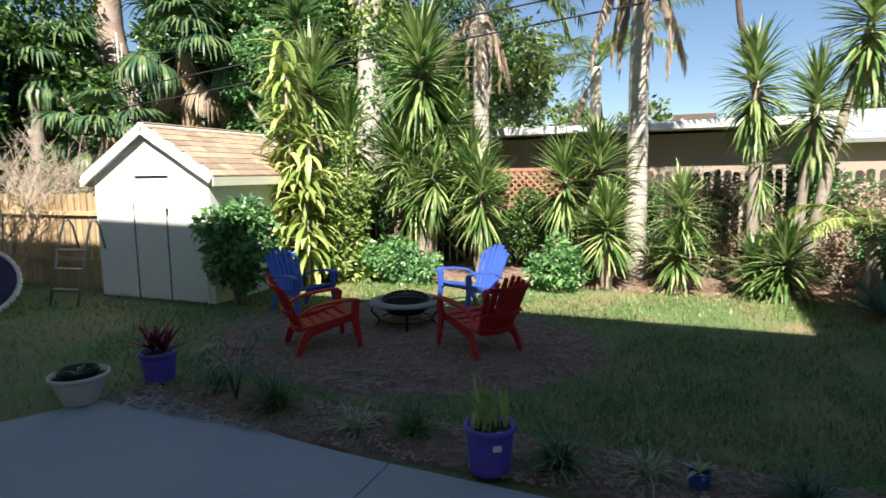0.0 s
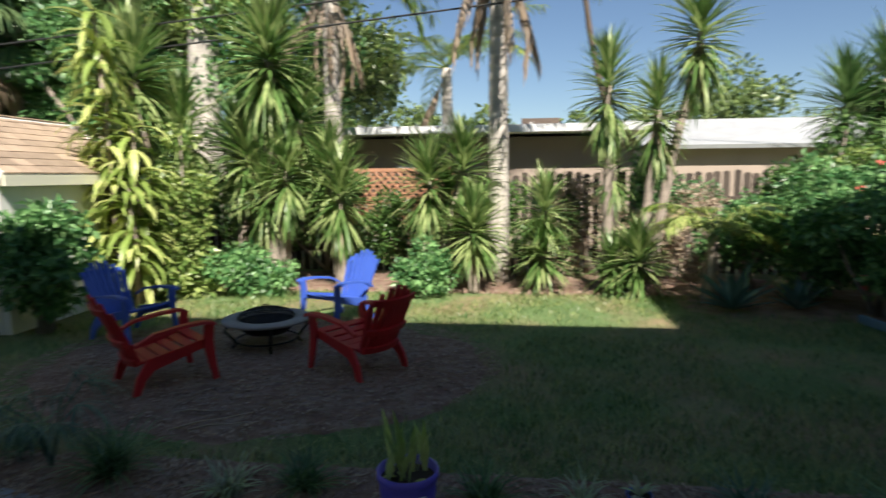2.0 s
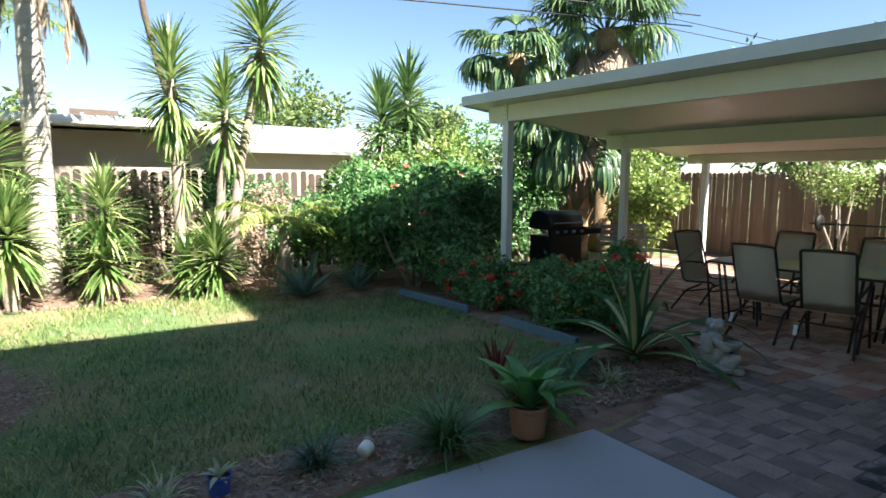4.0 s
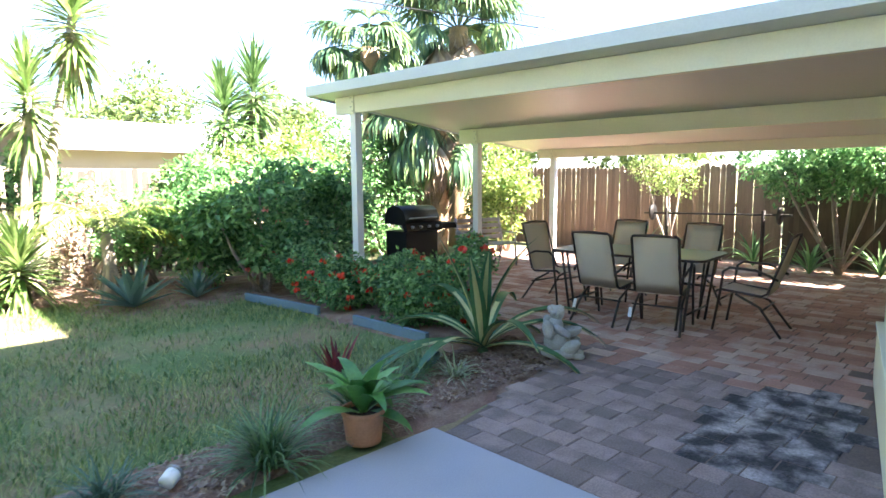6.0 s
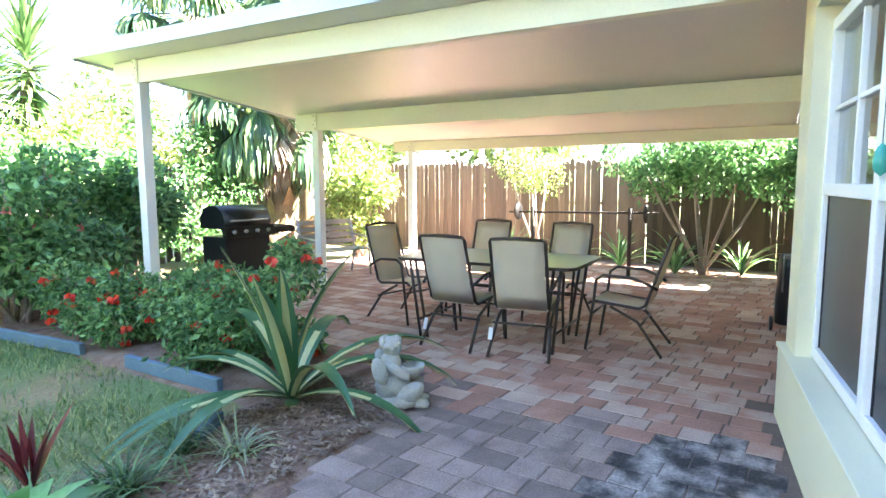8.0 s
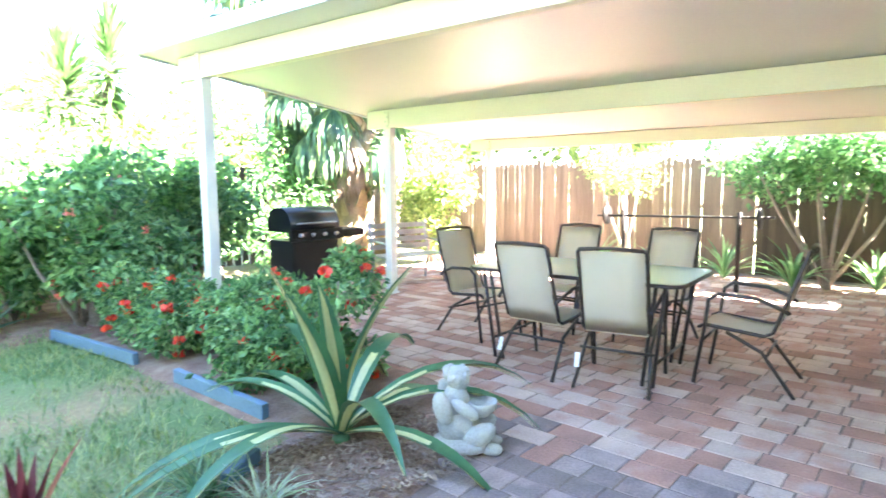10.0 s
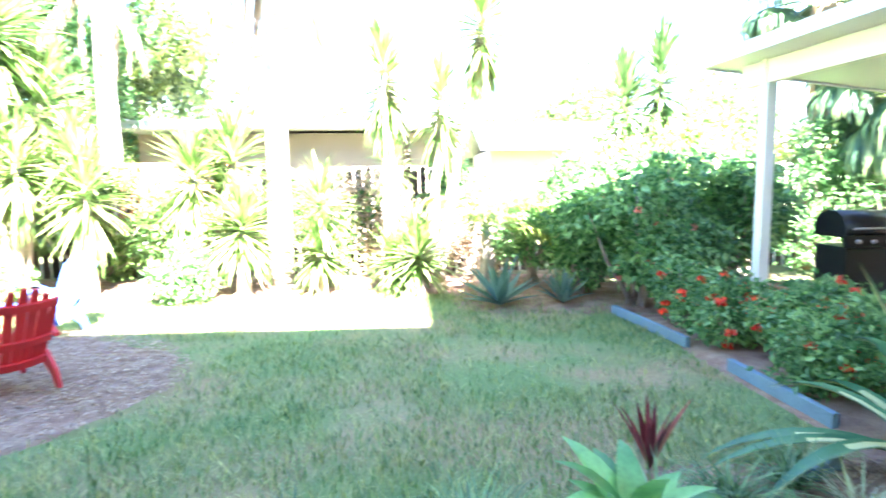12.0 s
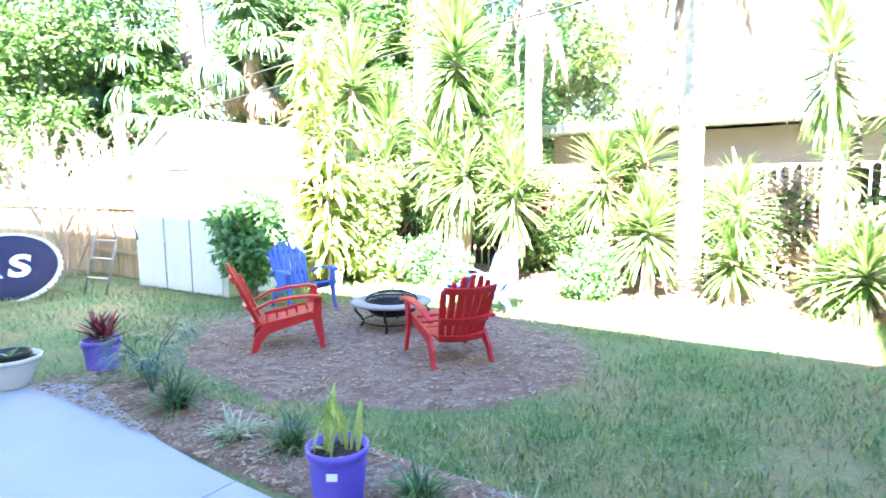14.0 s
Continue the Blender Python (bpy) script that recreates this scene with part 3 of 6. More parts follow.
# ---- shed ----
def shed():
    s = thing("garden_shed", pose(-5.47, 6.84, -0.02, 0, 0, 1.5), "white wooden garden shed with a tan shingle gable roof", "shed")
    W, D, E, P = 2.16, 2.5, 1.80, 2.44
    for y in (0.0, D):
        bm = bmesh.new()
        out = [(-W / 2, 0), (W / 2, 0), (W / 2, E), (0, P - 0.06), (-W / 2, E)]
        a = [bm.verts.new((x, y, z)) for x, z in out]
        b = [bm.verts.new((x, y + (0.05 if y == 0 else -0.05), z)) for x, z in out]
        bm.faces.new(a)
        bm.faces.new(b)
        for k in range(5):
            bm.faces.new((a[k], a[(k + 1) % 5], b[(k + 1) % 5], b[k]))
        bmesh.ops.recalc_face_normals(bm, faces=bm.faces)
        part("gable_wall", bm, M_SHED, s)
    for x in (-1, 1):
        part("side_wall", boxes((x * (W / 2 - 0.025), D / 2, E / 2, 0.05, D - 0.1, E)), M_SHED, s)
    rise = math.atan2(P - E, W / 2)
    ln = math.hypot(P - E, W / 2) + 0.2
    for k in (-1, 1):
        rot = Matrix.Rotation(k * rise, 3, "Y")
        mid = Vector((k * (W / 2 + 0.08) / 2, D / 2, P - (P - E) * 0.54 + 0.03))
        slope = part("roof_deck", boxes((*mid, ln, D + 0.15, 0.05, rot)), M_SHED, s)
        part("barge_board", boxes((mid.x, -0.088, mid.z - 0.02, ln, 0.03, 0.13, rot)), M_WHITE, s, "white barge board")
        bm0 = bmesh.new()
        box(bm0, 0, 0, 0, 0.17, 0.29, 0.014)
        me = mesh_of("shingle", bm0, M_SHINGLE)
        for i in range(9):
            for j in range(10):
                o = new("shingle", me)
                o.parent = slope
                q = -ln / 2 + 0.07 + i * (ln - 0.14) / 8
                off = (0.14 if i % 2 else 0.0)
                o.location = mid + rot @ Vector((k * q, 0, 0.036 + 0.002 * ((i + j) % 2))) + Vector((0, -1.165 + j * 0.246 + off * 0.6, 0))
                o.rotation_euler = (rot @ Matrix.Rotation(radians(k * -2.5), 3, "Y")).to_euler()
        part("eave_board", boxes((k * (W / 2 + 0.16), D / 2, E - 0.10, 0.03, D + 0.2, 0.12)), M_TRIM, s, "tan eave board")
    part("vent_strip", boxes((0.05, -0.008, 1.78, 0.62, 0.02, 0.02)), M_IRON, s, "thin dark hinge strip")
    for k, (x, w) in enumerate(((-0.66, 0.72), (0.0, 0.58), (0.64, 0.68))):
        part("door" if k == 1 else "panel", boxes((x, -0.012, 0.72, w, 0.02, 1.40), bevel=0.004), M_SHED, s)
    part("latch", boxes((0.33, -0.03, 1.28, 0.03, 0.02, 0.10), bevel=0.004), M_IRON, s, "dark door latch")
    # thin dark bars stand in for the shade in the door's gaps
    for x in (-0.31, 0.31):
        part("door_gap", boxes((x, -0.016, 0.70, 0.014, 0.02, 1.38)), M_IRON, s)


shed()


# ---- trampoline and ladder ----
def trampoline():
    R, H = 0.70, 0.0
    tilt = 42
    t = thing("mini_trampoline", pose(-7.3, 5.3, 0.39, 0, 0, 60) @ pose(0, 0, 0, tilt, 0, 0), "round exercise trampoline propped on its edge, navy mat with white letters", "trampoline")
    part("mat", lathe([(0.001, H + 0.003), (R * 0.5, H), (R - 0.06, H + 0.004), (R - 0.06, H - 0.006), (0.001, H - 0.006)], 64), M_MAT, t, "dark navy jumping mat")
    part("rim_pad", lathe([(R - 0.065, H - 0.008), (R - 0.065, H + 0.010), (R - 0.03, H + 0.018), (R, H), (R, H - 0.03), (R - 0.03, H - 0.04)], 72), M_PLANTER, t, "off-white rim pad")
    for k in range(36):
        a = 2 * math.pi * k / 36
        c, s = math.cos(a), math.sin(a)
        part("strap", bar([((R - 0.02) * c, (R - 0.02) * s, H + 0.012), ((R + 0.004) * c, (R + 0.004) * s, H - 0.01), (R * c, R * s, H - 0.035)], 0.007, 6), M_BLACK, t)
    for x in (-0.4, 0.4):
        part("leg", bar([(x, 0.40, -0.03), (x, 0.52, -0.50), (x, 0.36, -0.80)], 0.014, 8), M_STEEL, t)
    for ch, x in (("R", -0.22), ("S", 0.17)):
        cu = bpy.data.curves.new("letter", "FONT")
        cu.body, cu.size, cu.extrude, cu.align_x, cu.align_y, cu.offset = ch, 0.58, 0.002, "CENTER", "CENTER", 0.02
        tmp = bpy.data.objects.new("letter", cu)
        me = bpy.data.meshes.new_from_object(tmp)
        bpy.data.objects.remove(tmp)
        me.materials.clear()
        me.materials.append(M_WHITE)
        ob = new("letter", me)
        ob.parent = t
        ob.matrix_local = pose(x, 0.0, H + 0.008)
        tagged(ob, "large white letter on the mat")


trampoline()


def ladder():
    l = thing("trampoline_ladder", pose(-6.408, 6.382, -0.02, 0, 0, 8), "grey metal trampoline ladder leaning beside the white shed", "ladder")
    for x in (-0.24, 0.24):
        pts = [(x, -0.34, 0.0)] + [(x, -0.34 + 0.30 * q, 1.05 * q) for q in (0.5, 0.95)] + [(x, 0.02, 1.16), (x, 0.09, 1.17), (x, 0.15, 1.08), (x, 0.22, 0.75)]
        part("rail", bar(pts, 0.016, 8), M_STEEL, l)
    for k, z in enumerate((0.22, 0.50, 0.76)):
        part("rung", boxes((0, -0.34 + 0.30 * z / 1.05, z, 0.48, 0.07, 0.03), bevel=0.008), M_STEEL, l)


ladder()


# ---- garden chairs and fire pit ----
def garden_chair(material, m, label):
    c = thing("garden_chair", m, label, "chair", "chairs round the fire pit")
    h, back = 0.34, radians(24)
    for k in range(6):
        q = k / 5
        part("seat_slat", boxes((0, 0.26 - 0.50 * q, h - 0.10 * q - 0.02 * math.sin(q * math.pi), 0.50 - 0.05 * q, 0.085, 0.022, Matrix.Rotation(radians(11), 3, "X")), bevel=0.006), material, c)
    lean = Matrix.Rotation(back, 3, "X")
    foot = Vector((0, -0.24, 0.22))
    n = 7
    for k in range(n):
        u = (k - (n - 1) / 2) / ((n - 1) / 2)
        top = 0.66 - 0.16 * u * u
        bm = bmesh.new()
        sect = []
        for v in range(6):
            z = top * v / 5
            w = 0.052 + 0.016 * v / 5
            x = u * (0.185 + 0.055 * min(1, z / 0.5))
            y = -0.035 * (1 - u * u)
            w *= 0.55 if v == 5 else 1
            sect.append([bm.verts.new(foot + lean @ Vector((x + a * w / 2, y + b, z))) for a, b in ((-1, -0.011), (1, -0.011), (1, 0.011), (-1, 0.011))])
        for a, b in zip(sect, sect[1:]):
            for i in range(4):
                bm.faces.new((a[i], a[(i + 1) % 4], b[(i + 1) % 4], b[i]))
        bm.faces.new(sect[0][::-1])
        bm.faces.new(sect[-1])
        bmesh.ops.recalc_face_normals(bm, faces=bm.faces)
        part("back_slat", bm, material, c)
    for z, w in ((0.04, 0.44), (0.22, 0.47), (0.52, 0.50)):
        bm = bmesh.new()
        rows = []
        for i in range(9):
            u = i / 4 - 1
            rows.append([bm.verts.new(foot + lean @ Vector((u * w / 2, -0.035 * (1 - u * u) - 0.026 + dy, z + dz))) for dy, dz in ((-0.012, -0.028), (0.012, -0.028), (0.012, 0.028), (-0.012, 0.028))])
        for a, b in zip(rows, rows[1:]):
            for i in range(4):
                bm.faces.new((a[i], a[(i + 1) % 4], b[(i + 1) % 4], b[i]))
        bm.faces.new(rows[0][::-1])
        bm.faces.new(rows[-1])
        bmesh.ops.recalc_face_normals(bm, faces=bm.faces)
        part("back_rail", bm, material, c)
    for k in (-1, 1):
        bm = bmesh.new()
        prof = [(-0.30, 0.40, 0.045), (-0.15, 0.475, 0.06), (0.05, 0.505, 0.08), (0.22, 0.515, 0.095), (0.31, 0.505, 0.085), (0.335, 0.49, 0.05)]
        rows = [[bm.verts.new((k * (0.305 + 0.01 * a) + x * w / 2, y, z + dz)) for x, dz in ((-1, -0.012), (1, -0.012), (0.9, 0.012), (-0.9, 0.012))] for a, (y, z, w) in enumerate(prof)]
        for a, b in zip(rows, rows[1:]):
            for i in range(4):
                bm.faces.new((a[i], a[(i + 1) % 4], b[(i + 1) % 4], b[i]))
        bm.faces.new(rows[0][::-1])
        bm.faces.new(rows[-1])
        bmesh.ops.recalc_face_normals(bm, faces=bm.faces)
        part("armrest", bm, material, c)
        for nm, pts in (("front_leg", [(0.31, 0.30, 0.50, 0.035, 0.075), (0.305, 0.285, 0.32, 0.03, 0.085), (0.31, 0.31, 0.15, 0.028, 0.065), (0.32, 0.335, 0.0, 0.028, 0.045)]),
                        ("side_rail", [(0.27, 0.30, 0.33, 0.028, 0.07), (0.27, 0.05, 0.275, 0.028, 0.085), (0.27, -0.18, 0.225, 0.028, 0.11), (0.28, -0.27, 0.12, 0.03, 0.075), (0.285, -0.31, 0.0, 0.03, 0.055)])):
            bm = bmesh.new()
            rows = []
            for i, (x, y, z, tx, ty) in enumerate(pts):
                p0, p1 = pts[max(i - 1, 0)], pts[min(i + 1, len(pts) - 1)]
                d = Vector((0, p1[1] - p0[1], p1[2] - p0[2])).normalized()
                nrm = Vector((0, -d.z, d.y))
                if i in (0, len(pts) - 1) and z == 0.0:
                    nrm = Vector((0, math.copysign(1, nrm.y), 0))
                rows.append([bm.verts.new(Vector((k * x + sx * tx / 2, y, z)) + nrm * (sn * ty / 2)) for sx, sn in ((-1, -1), (1, -1), (1, 1), (-1, 1))])
            for a, b in zip(rows, rows[1:]):
                for i in range(4):
                    bm.faces.new((a[i], a[(i + 1) % 4], b[(i + 1) % 4], b[i]))
            bm.faces.new(rows[0][::-1])
            bm.faces.new(rows[-1])
            bmesh.ops.recalc_face_normals(bm, faces=bm.faces)
            part(nm, bm, material, c)
    return c


garden_chair(M_RED, pose(-1.8, 5.62, 0.012, 0, 0, -40), "red moulded resin garden chair with slatted fan back")
garden_chair(M_RED, pose(-0.24, 6.09, 0.012, 0, 0, 56), "red moulded resin garden chair facing the fire pit")
garden_chair(M_BLUE, pose(-2.95, 6.88, 0.005, 0, 0, -108), "blue moulded resin garden chair in the shade beside a shrub")
garden_chair(M_BLUE, pose(-0.95, 7.78, 0.0, 0, 0, 150), "bright blue moulded resin garden chair in full sun")


for _c in [o for o in scene.objects if o.name.startswith("garden_chair")]:
    _c.scale = (0.93, 0.95, 0.98)


def fire_pit():
    f = thing("fire_pit", pose(-1.35, 6.67, 0.012), "round fire pit with stone-look rim, iron bowl and mesh lid", "fire pit")
    part("rim", lathe([(0.27, 0.265), (0.28, 0.29), (0.34, 0.30), (0.42, 0.29), (0.43, 0.27), (0.41, 0.255), (0.28, 0.255), (0.27, 0.265)], 48), M_SLATE, f, "grey stone-look rim")
    part("bowl", lathe([(0.29, 0.26), (0.27, 0.20), (0.20, 0.14), (0.08, 0.115), (0.001, 0.112), (0.001, 0.125), (0.20, 0.16), (0.27, 0.26)], 40), M_IRON, f)
    for k in range(4):
        a = 2 * math.pi * k / 4 + 0.5
        c, s = math.cos(a), math.sin(a)
        part("leg", bar([(0.36 * c, 0.36 * s, 0.26), (0.40 * c, 0.40 * s, 0.18), (0.33 * c, 0.33 * s, 0.10), (0.30 * c, 0.30 * s, 0.05), (0.34 * c, 0.34 * s, 0.0)], 0.013, 8), M_IRON, f)
    ring = [(0.30 * math.cos(2 * math.pi * k / 32), 0.30 * math.sin(2 * math.pi * k / 32), 0.075) for k in range(33)]
    part("foot_ring", bar(ring, 0.009, 6), M_IRON, f)
    lid = part("mesh_lid", lathe([(0.275, 0.292), (0.28, 0.30), (0.27, 0.30), (0.265, 0.292)], 40), M_IRON, f, "domed iron spark screen")
    for k in range(14):
        a = math.pi * k / 14
        part("wire", bar([(0.27 * math.cos(t) * math.cos(a), 0.27 * math.cos(t) * math.sin(a), 0.30 + 0.085 * math.sin(t)) for t in (math.pi * j / 10 for j in range(11))], 0.0035, 4), M_IRON, lid)
    for r, z in ((0.23, 0.345), (0.16, 0.37), (0.08, 0.383)):
        part("wire", bar([(r * math.cos(2 * math.pi * j / 24), r * math.sin(2 * math.pi * j / 24), z) for j in range(25)], 0.0035, 4), M_IRON, lid)
    part("handle", bar([(-0.04, 0, 0.385), (-0.03, 0, 0.415), (0.03, 0, 0.415), (0.04, 0, 0.385)], 0.006, 6), M_IRON, lid)


fire_pit()


# ---- patio furniture ----
def sling_chair(m, label, tag=False):
    c = thing("sling_chair", m, label, "chair", "chairs round the patio table")
    rise, lean = 0.41, radians(17)
    def sheet(rows, th=0.008):
        bm = bmesh.new()
        g = []
        for y, z, w in rows:
            g.append([bm.verts.new((x * w, y, z + dz)) for dz in (0, -th) for x in (-1, -0.5, 0, 0.5, 1)])
        for a, b in zip(g, g[1:]):
            for i in range(4):
                bm.faces.new((a[i], a[i + 1], b[i + 1], b[i])).smooth = True
                bm.faces.new((a[i + 5], b[i + 5], b[i + 6], a[i + 6])).smooth = True
            bm.faces.new((a[0], b[0], b[5], a[5]))
            bm.faces.new((a[4], a[9], b[9], b[4]))
        bm.faces.new([*g[0][:5], *g[0][5:][::-1]])
        bm.faces.new([*g[-1][:5], *g[-1][5:][::-1]])
        bmesh.ops.recalc_face_normals(bm, faces=bm.faces)
        return bm
    top = Vector((0, -0.20 - 0.60 * math.sin(lean), rise - 0.02 + 0.60 * math.cos(lean)))
    part("seat", sheet([(0.25, rise - 0.01, 0.205), (0.20, rise + 0.012, 0.205), (0.05, rise - 0.012, 0.205), (-0.10, rise - 0.03, 0.205), (-0.19, rise - 0.03, 0.205)]), M_SLING, c, "tan woven sling seat")
    back = [(-0.20 - 0.60 * q * math.sin(lean) - 0.012 * math.sin(q * math.pi), rise - 0.02 + 0.60 * q * math.cos(lean), 0.205) for q in (0.0, 0.2, 0.4, 0.6, 0.8, 0.98)]
    part("backrest", sheet([(y, z, w) for y, z, w in back], 0.006), M_SLING, c, "tan woven sling back")
    for k in (-1, 1):
        x = k * 0.22
        part("back_tube", bar([(x, 0.26, rise - 0.02), (x, 0.22, rise + 0.005), (x, -0.15, rise - 0.03), (x, -0.20, rise), (x, top.y, top.z - 0.02), (k * 0.205, top.y - 0.012, top.z)], 0.013, 8), M_BRONZE, c)
        part("rear_leg", bar([(x, 0.08, rise - 0.03), (x, -0.14, rise - 0.14), (k * 0.25, -0.34, 0.0)], 0.013, 8), M_BRONZE, c)
        part("front_leg", bar([(k * 0.26, 0.27, 0.0), (k * 0.255, 0.21, rise), (k * 0.265, 0.19, 0.60), (k * 0.27, 0.13, 0.645), (k * 0.27, -0.10, 0.635), (k * 0.26, -0.22, 0.59), (k * 0.24, -0.29, 0.55)], 0.013, 8), M_BRONZE, c, "bent tube leg and armrest")
    part("top_bar", bar([(-0.205, top.y - 0.012, top.z), (0, top.y - 0.016, top.z + 0.012), (0.205, top.y - 0.012, top.z)], 0.013, 8), M_BRONZE, c)
    for y, z in ((0.22, rise - 0.10), (-0.17, rise - 0.16)):
        part("stretcher", bar([(-0.25, y, z), (0.25, y, z)], 0.010, 8), M_BRONZE, c)
    if tag:
        part("price_tag", boxes((-0.243, -0.268, 0.18, 0.035, 0.004, 0.10, Matrix.Rotation(radians(-20), 3, "X"))), M_TAG, c, "white paper label")
    return c


sling_chair(pose(7.26, 4.31, 0.0, 0, 0, -90), "tan sling chair with bronze tube frame, its back to the lawn", True)
sling_chair(pose(7.30, 3.72, 0.0, 0, 0, -78), "tan sling chair with bronze tube frame and white label", True)
sling_chair(pose(8.443, 4.855, 0.0, 0, 0, 92), "tan sling chair across the patio table")
sling_chair(pose(8.457, 3.934, 0.0, 0, 0, 88), "tan sling chair across the patio table, near the fence")
sling_chair(pose(7.72, 5.3, 0.0, 0, 0, 172), "tan sling chair at the table's end near the grill")
sling_chair(pose(7.84, 3.06, 0.0, 0, 0, 5), "tan sling chair pulled out at the table's house end")


def patio_table():
    t = thing("patio_table", pose(7.55, 4.13, 0, 0, 0, 4), "bronze-framed patio table with pale patterned glass top", "table")
    W, L, H = 0.90, 1.66, 0.74
    out = []
    for cx, cy, a0 in ((1, 1, 0), (-1, 1, 90), (-1, -1, 180), (1, -1, 270)):
        for k in range(5):
            a = radians(a0 + 22.5 * k)
            out.append((cx * (W / 2 - 0.1) + 0.1 * math.cos(a), cy * (L / 2 - 0.1) + 0.1 * math.sin(a)))
    part("glass_top", slab([(x * 0.99, y * 0.99) for x, y in out], H - 0.006, H), M_TABLE_GLASS, t, "pale patterned glass top")
    pts = [(x, y, H - 0.016) for x, y in out] + [(out[0][0], out[0][1], H - 0.016)]
    part("edge_frame", bar(pts, 0.013, 8), M_BRONZE, t)
    for sx in (-1, 1):
        for sy in (-1, 1):
            for d in (0.0, 0.06):
                part("leg", bar([(sx * (W / 2 - 0.07), sy * (L / 2 - 0.12 - d), H - 0.02), (sx * (W / 2 - 0.12), sy * (L / 2 - 0.20 - d * 1.2), 0.0)], 0.014, 8), M_BRONZE, t)
    for sy in (-1, 1):
        part("stretcher", bar([(-W / 2 + 0.11, sy * (L / 2 - 0.19), 0.16), (W / 2 - 0.11, sy * (L / 2 - 0.19), 0.16)], 0.011, 8), M_BRONZE, t)


patio_table()


def grill():
    g = thing("gas_grill", pose(7.58, 7.86, 0.0, 0, 0, -2), "black gas barbecue grill with closed hood and side shelf", "grill")
    g.scale = (1.02, 1.02, 1.0)
    part("cabinet", boxes((0, 0, 0.42, 0.62, 0.48, 0.68), bevel=0.012), M_BLACK, g)
    part("control_panel", boxes((0, -0.26, 0.82, 0.70, 0.07, 0.13, Matrix.Rotation(radians(-18), 3, "X")), bevel=0.008), M_IRON, g, "dark control panel")
    for x in (-0.24, -0.08, 0.08, 0.24):
        k = lathe([(0.001, 0.03), (0.02, 0.03), (0.024, 0.0)], 14)
        bmesh.ops.rotate(k, cent=(0, 0, 0), matrix=Matrix.Rotation(radians(72), 3, "X"), verts=k.verts)
        bmesh.ops.translate(k, vec=(x, -0.30, 0.825), verts=k.verts)
        part("knob", k, M_STEEL, g, "round metal knob")
    bm = bmesh.new()
    arc = [(-0.24, 0.0), (-0.25, 0.10), (-0.20, 0.21), (-0.10, 0.27), (0.04, 0.28), (0.17, 0.24), (0.24, 0.12), (0.24, 0.0)]
    a = [bm.verts.new((-0.33, y, 0.86 + z)) for y, z in arc]
    b = [bm.verts.new((0.33, y, 0.86 + z)) for y, z in arc]
    bm.faces.new(a)
    bm.faces.new(b[::-1])
    for i in range(len(arc)):
        j = (i + 1) % len(arc)
        bm.faces.new((a[i], b[i], b[j], a[j])).smooth = i < len(arc) - 1
    bmesh.ops.recalc_face_normals(bm, faces=bm.faces)
    hood = part("hood", bm, M_BLACK, g, "curved black hood")
    part("hood_handle", bar([(-0.25, -0.235, 0.95), (-0.25, -0.29, 0.96), (0.25, -0.29, 0.96), (0.25, -0.235, 0.95)], 0.012, 8), M_STEEL, hood, "steel handle")
    part("side_shelf", boxes((0.53, 0, 0.84, 0.36, 0.44, 0.035), (0.53, -0.225, 0.81, 0.36, 0.03, 0.08), bevel=0.006), M_IRON, g)
    for x in (-0.26, 0.26):
        for y in (-0.19, 0.19):
            w = lathe([(0.001, -0.015), (0.035, -0.015), (0.04, 0), (0.035, 0.015), (0.001, 0.015)], 16)
            bmesh.ops.rotate(w, cent=(0, 0, 0), matrix=Matrix.Rotation(radians(90), 3, "Y"), verts=w.verts)
            bmesh.ops.translate(w, vec=(x, y, 0.04), verts=w.verts)
            part("wheel", w, M_BLACK, g)


grill()


def glider_bench():
    b = thing("garden_bench", pose(9.4, 7.9, 0, 0, 0, 165), "weathered grey metal garden seat at the patio's edge", "bench")
    part("seat", boxes(*[(0, 0.2 - 0.085 * k, 0.40, 1.0, 0.07, 0.022) for k in range(5)], bevel=0.004), M_STEEL, b)
    part("backrest", boxes(*[(0, -0.24 - 0.03 * k, 0.50 + 0.10 * k, 1.0, 0.02, 0.07) for k in range(4)], bevel=0.004), M_STEEL, b)
    for x in (-0.46, 0.46):
        part("leg", bar([(x, 0.24, 0.0), (x, 0.20, 0.40), (x, 0.20, 0.58), (x, -0.25, 0.60)], 0.016, 8), M_STEEL, b)
        part("leg", bar([(x, -0.30, 0.0), (x, -0.20, 0.38), (x, -0.34, 0.86)], 0.016, 8), M_STEEL, b)


glider_bench()


def barbell_rack():
    b = thing("barbell_rack", pose(11.4, 4.8, 0, 0, 0, 92), "steel barbell with dark round plates resting on two posts", "barbell rack")
    part("bar", bar([(-1.15, 0, 0.96), (1.15, 0, 0.93)], 0.016, 8), M_IRON, b)
    for x in (-0.75, 0.75):
        part("post", bar([(x, 0, 0), (x, 0, 1.02)], 0.03, 8), M_IRON, b)
    for x in (-0.98, 1.0):
        w = lathe([(0.001, -0.02), (0.13, -0.02), (0.14, 0), (0.13, 0.02), (0.001, 0.02)], 20)
        bmesh.ops.rotate(w, cent=(0, 0, 0), matrix=Matrix.Rotation(radians(90), 3, "Y"), verts=w.verts)
        bmesh.ops.translate(w, vec=(x, 0, 0.945), verts=w.verts)
        part("disc", w, M_IRON, b)


barbell_rack()


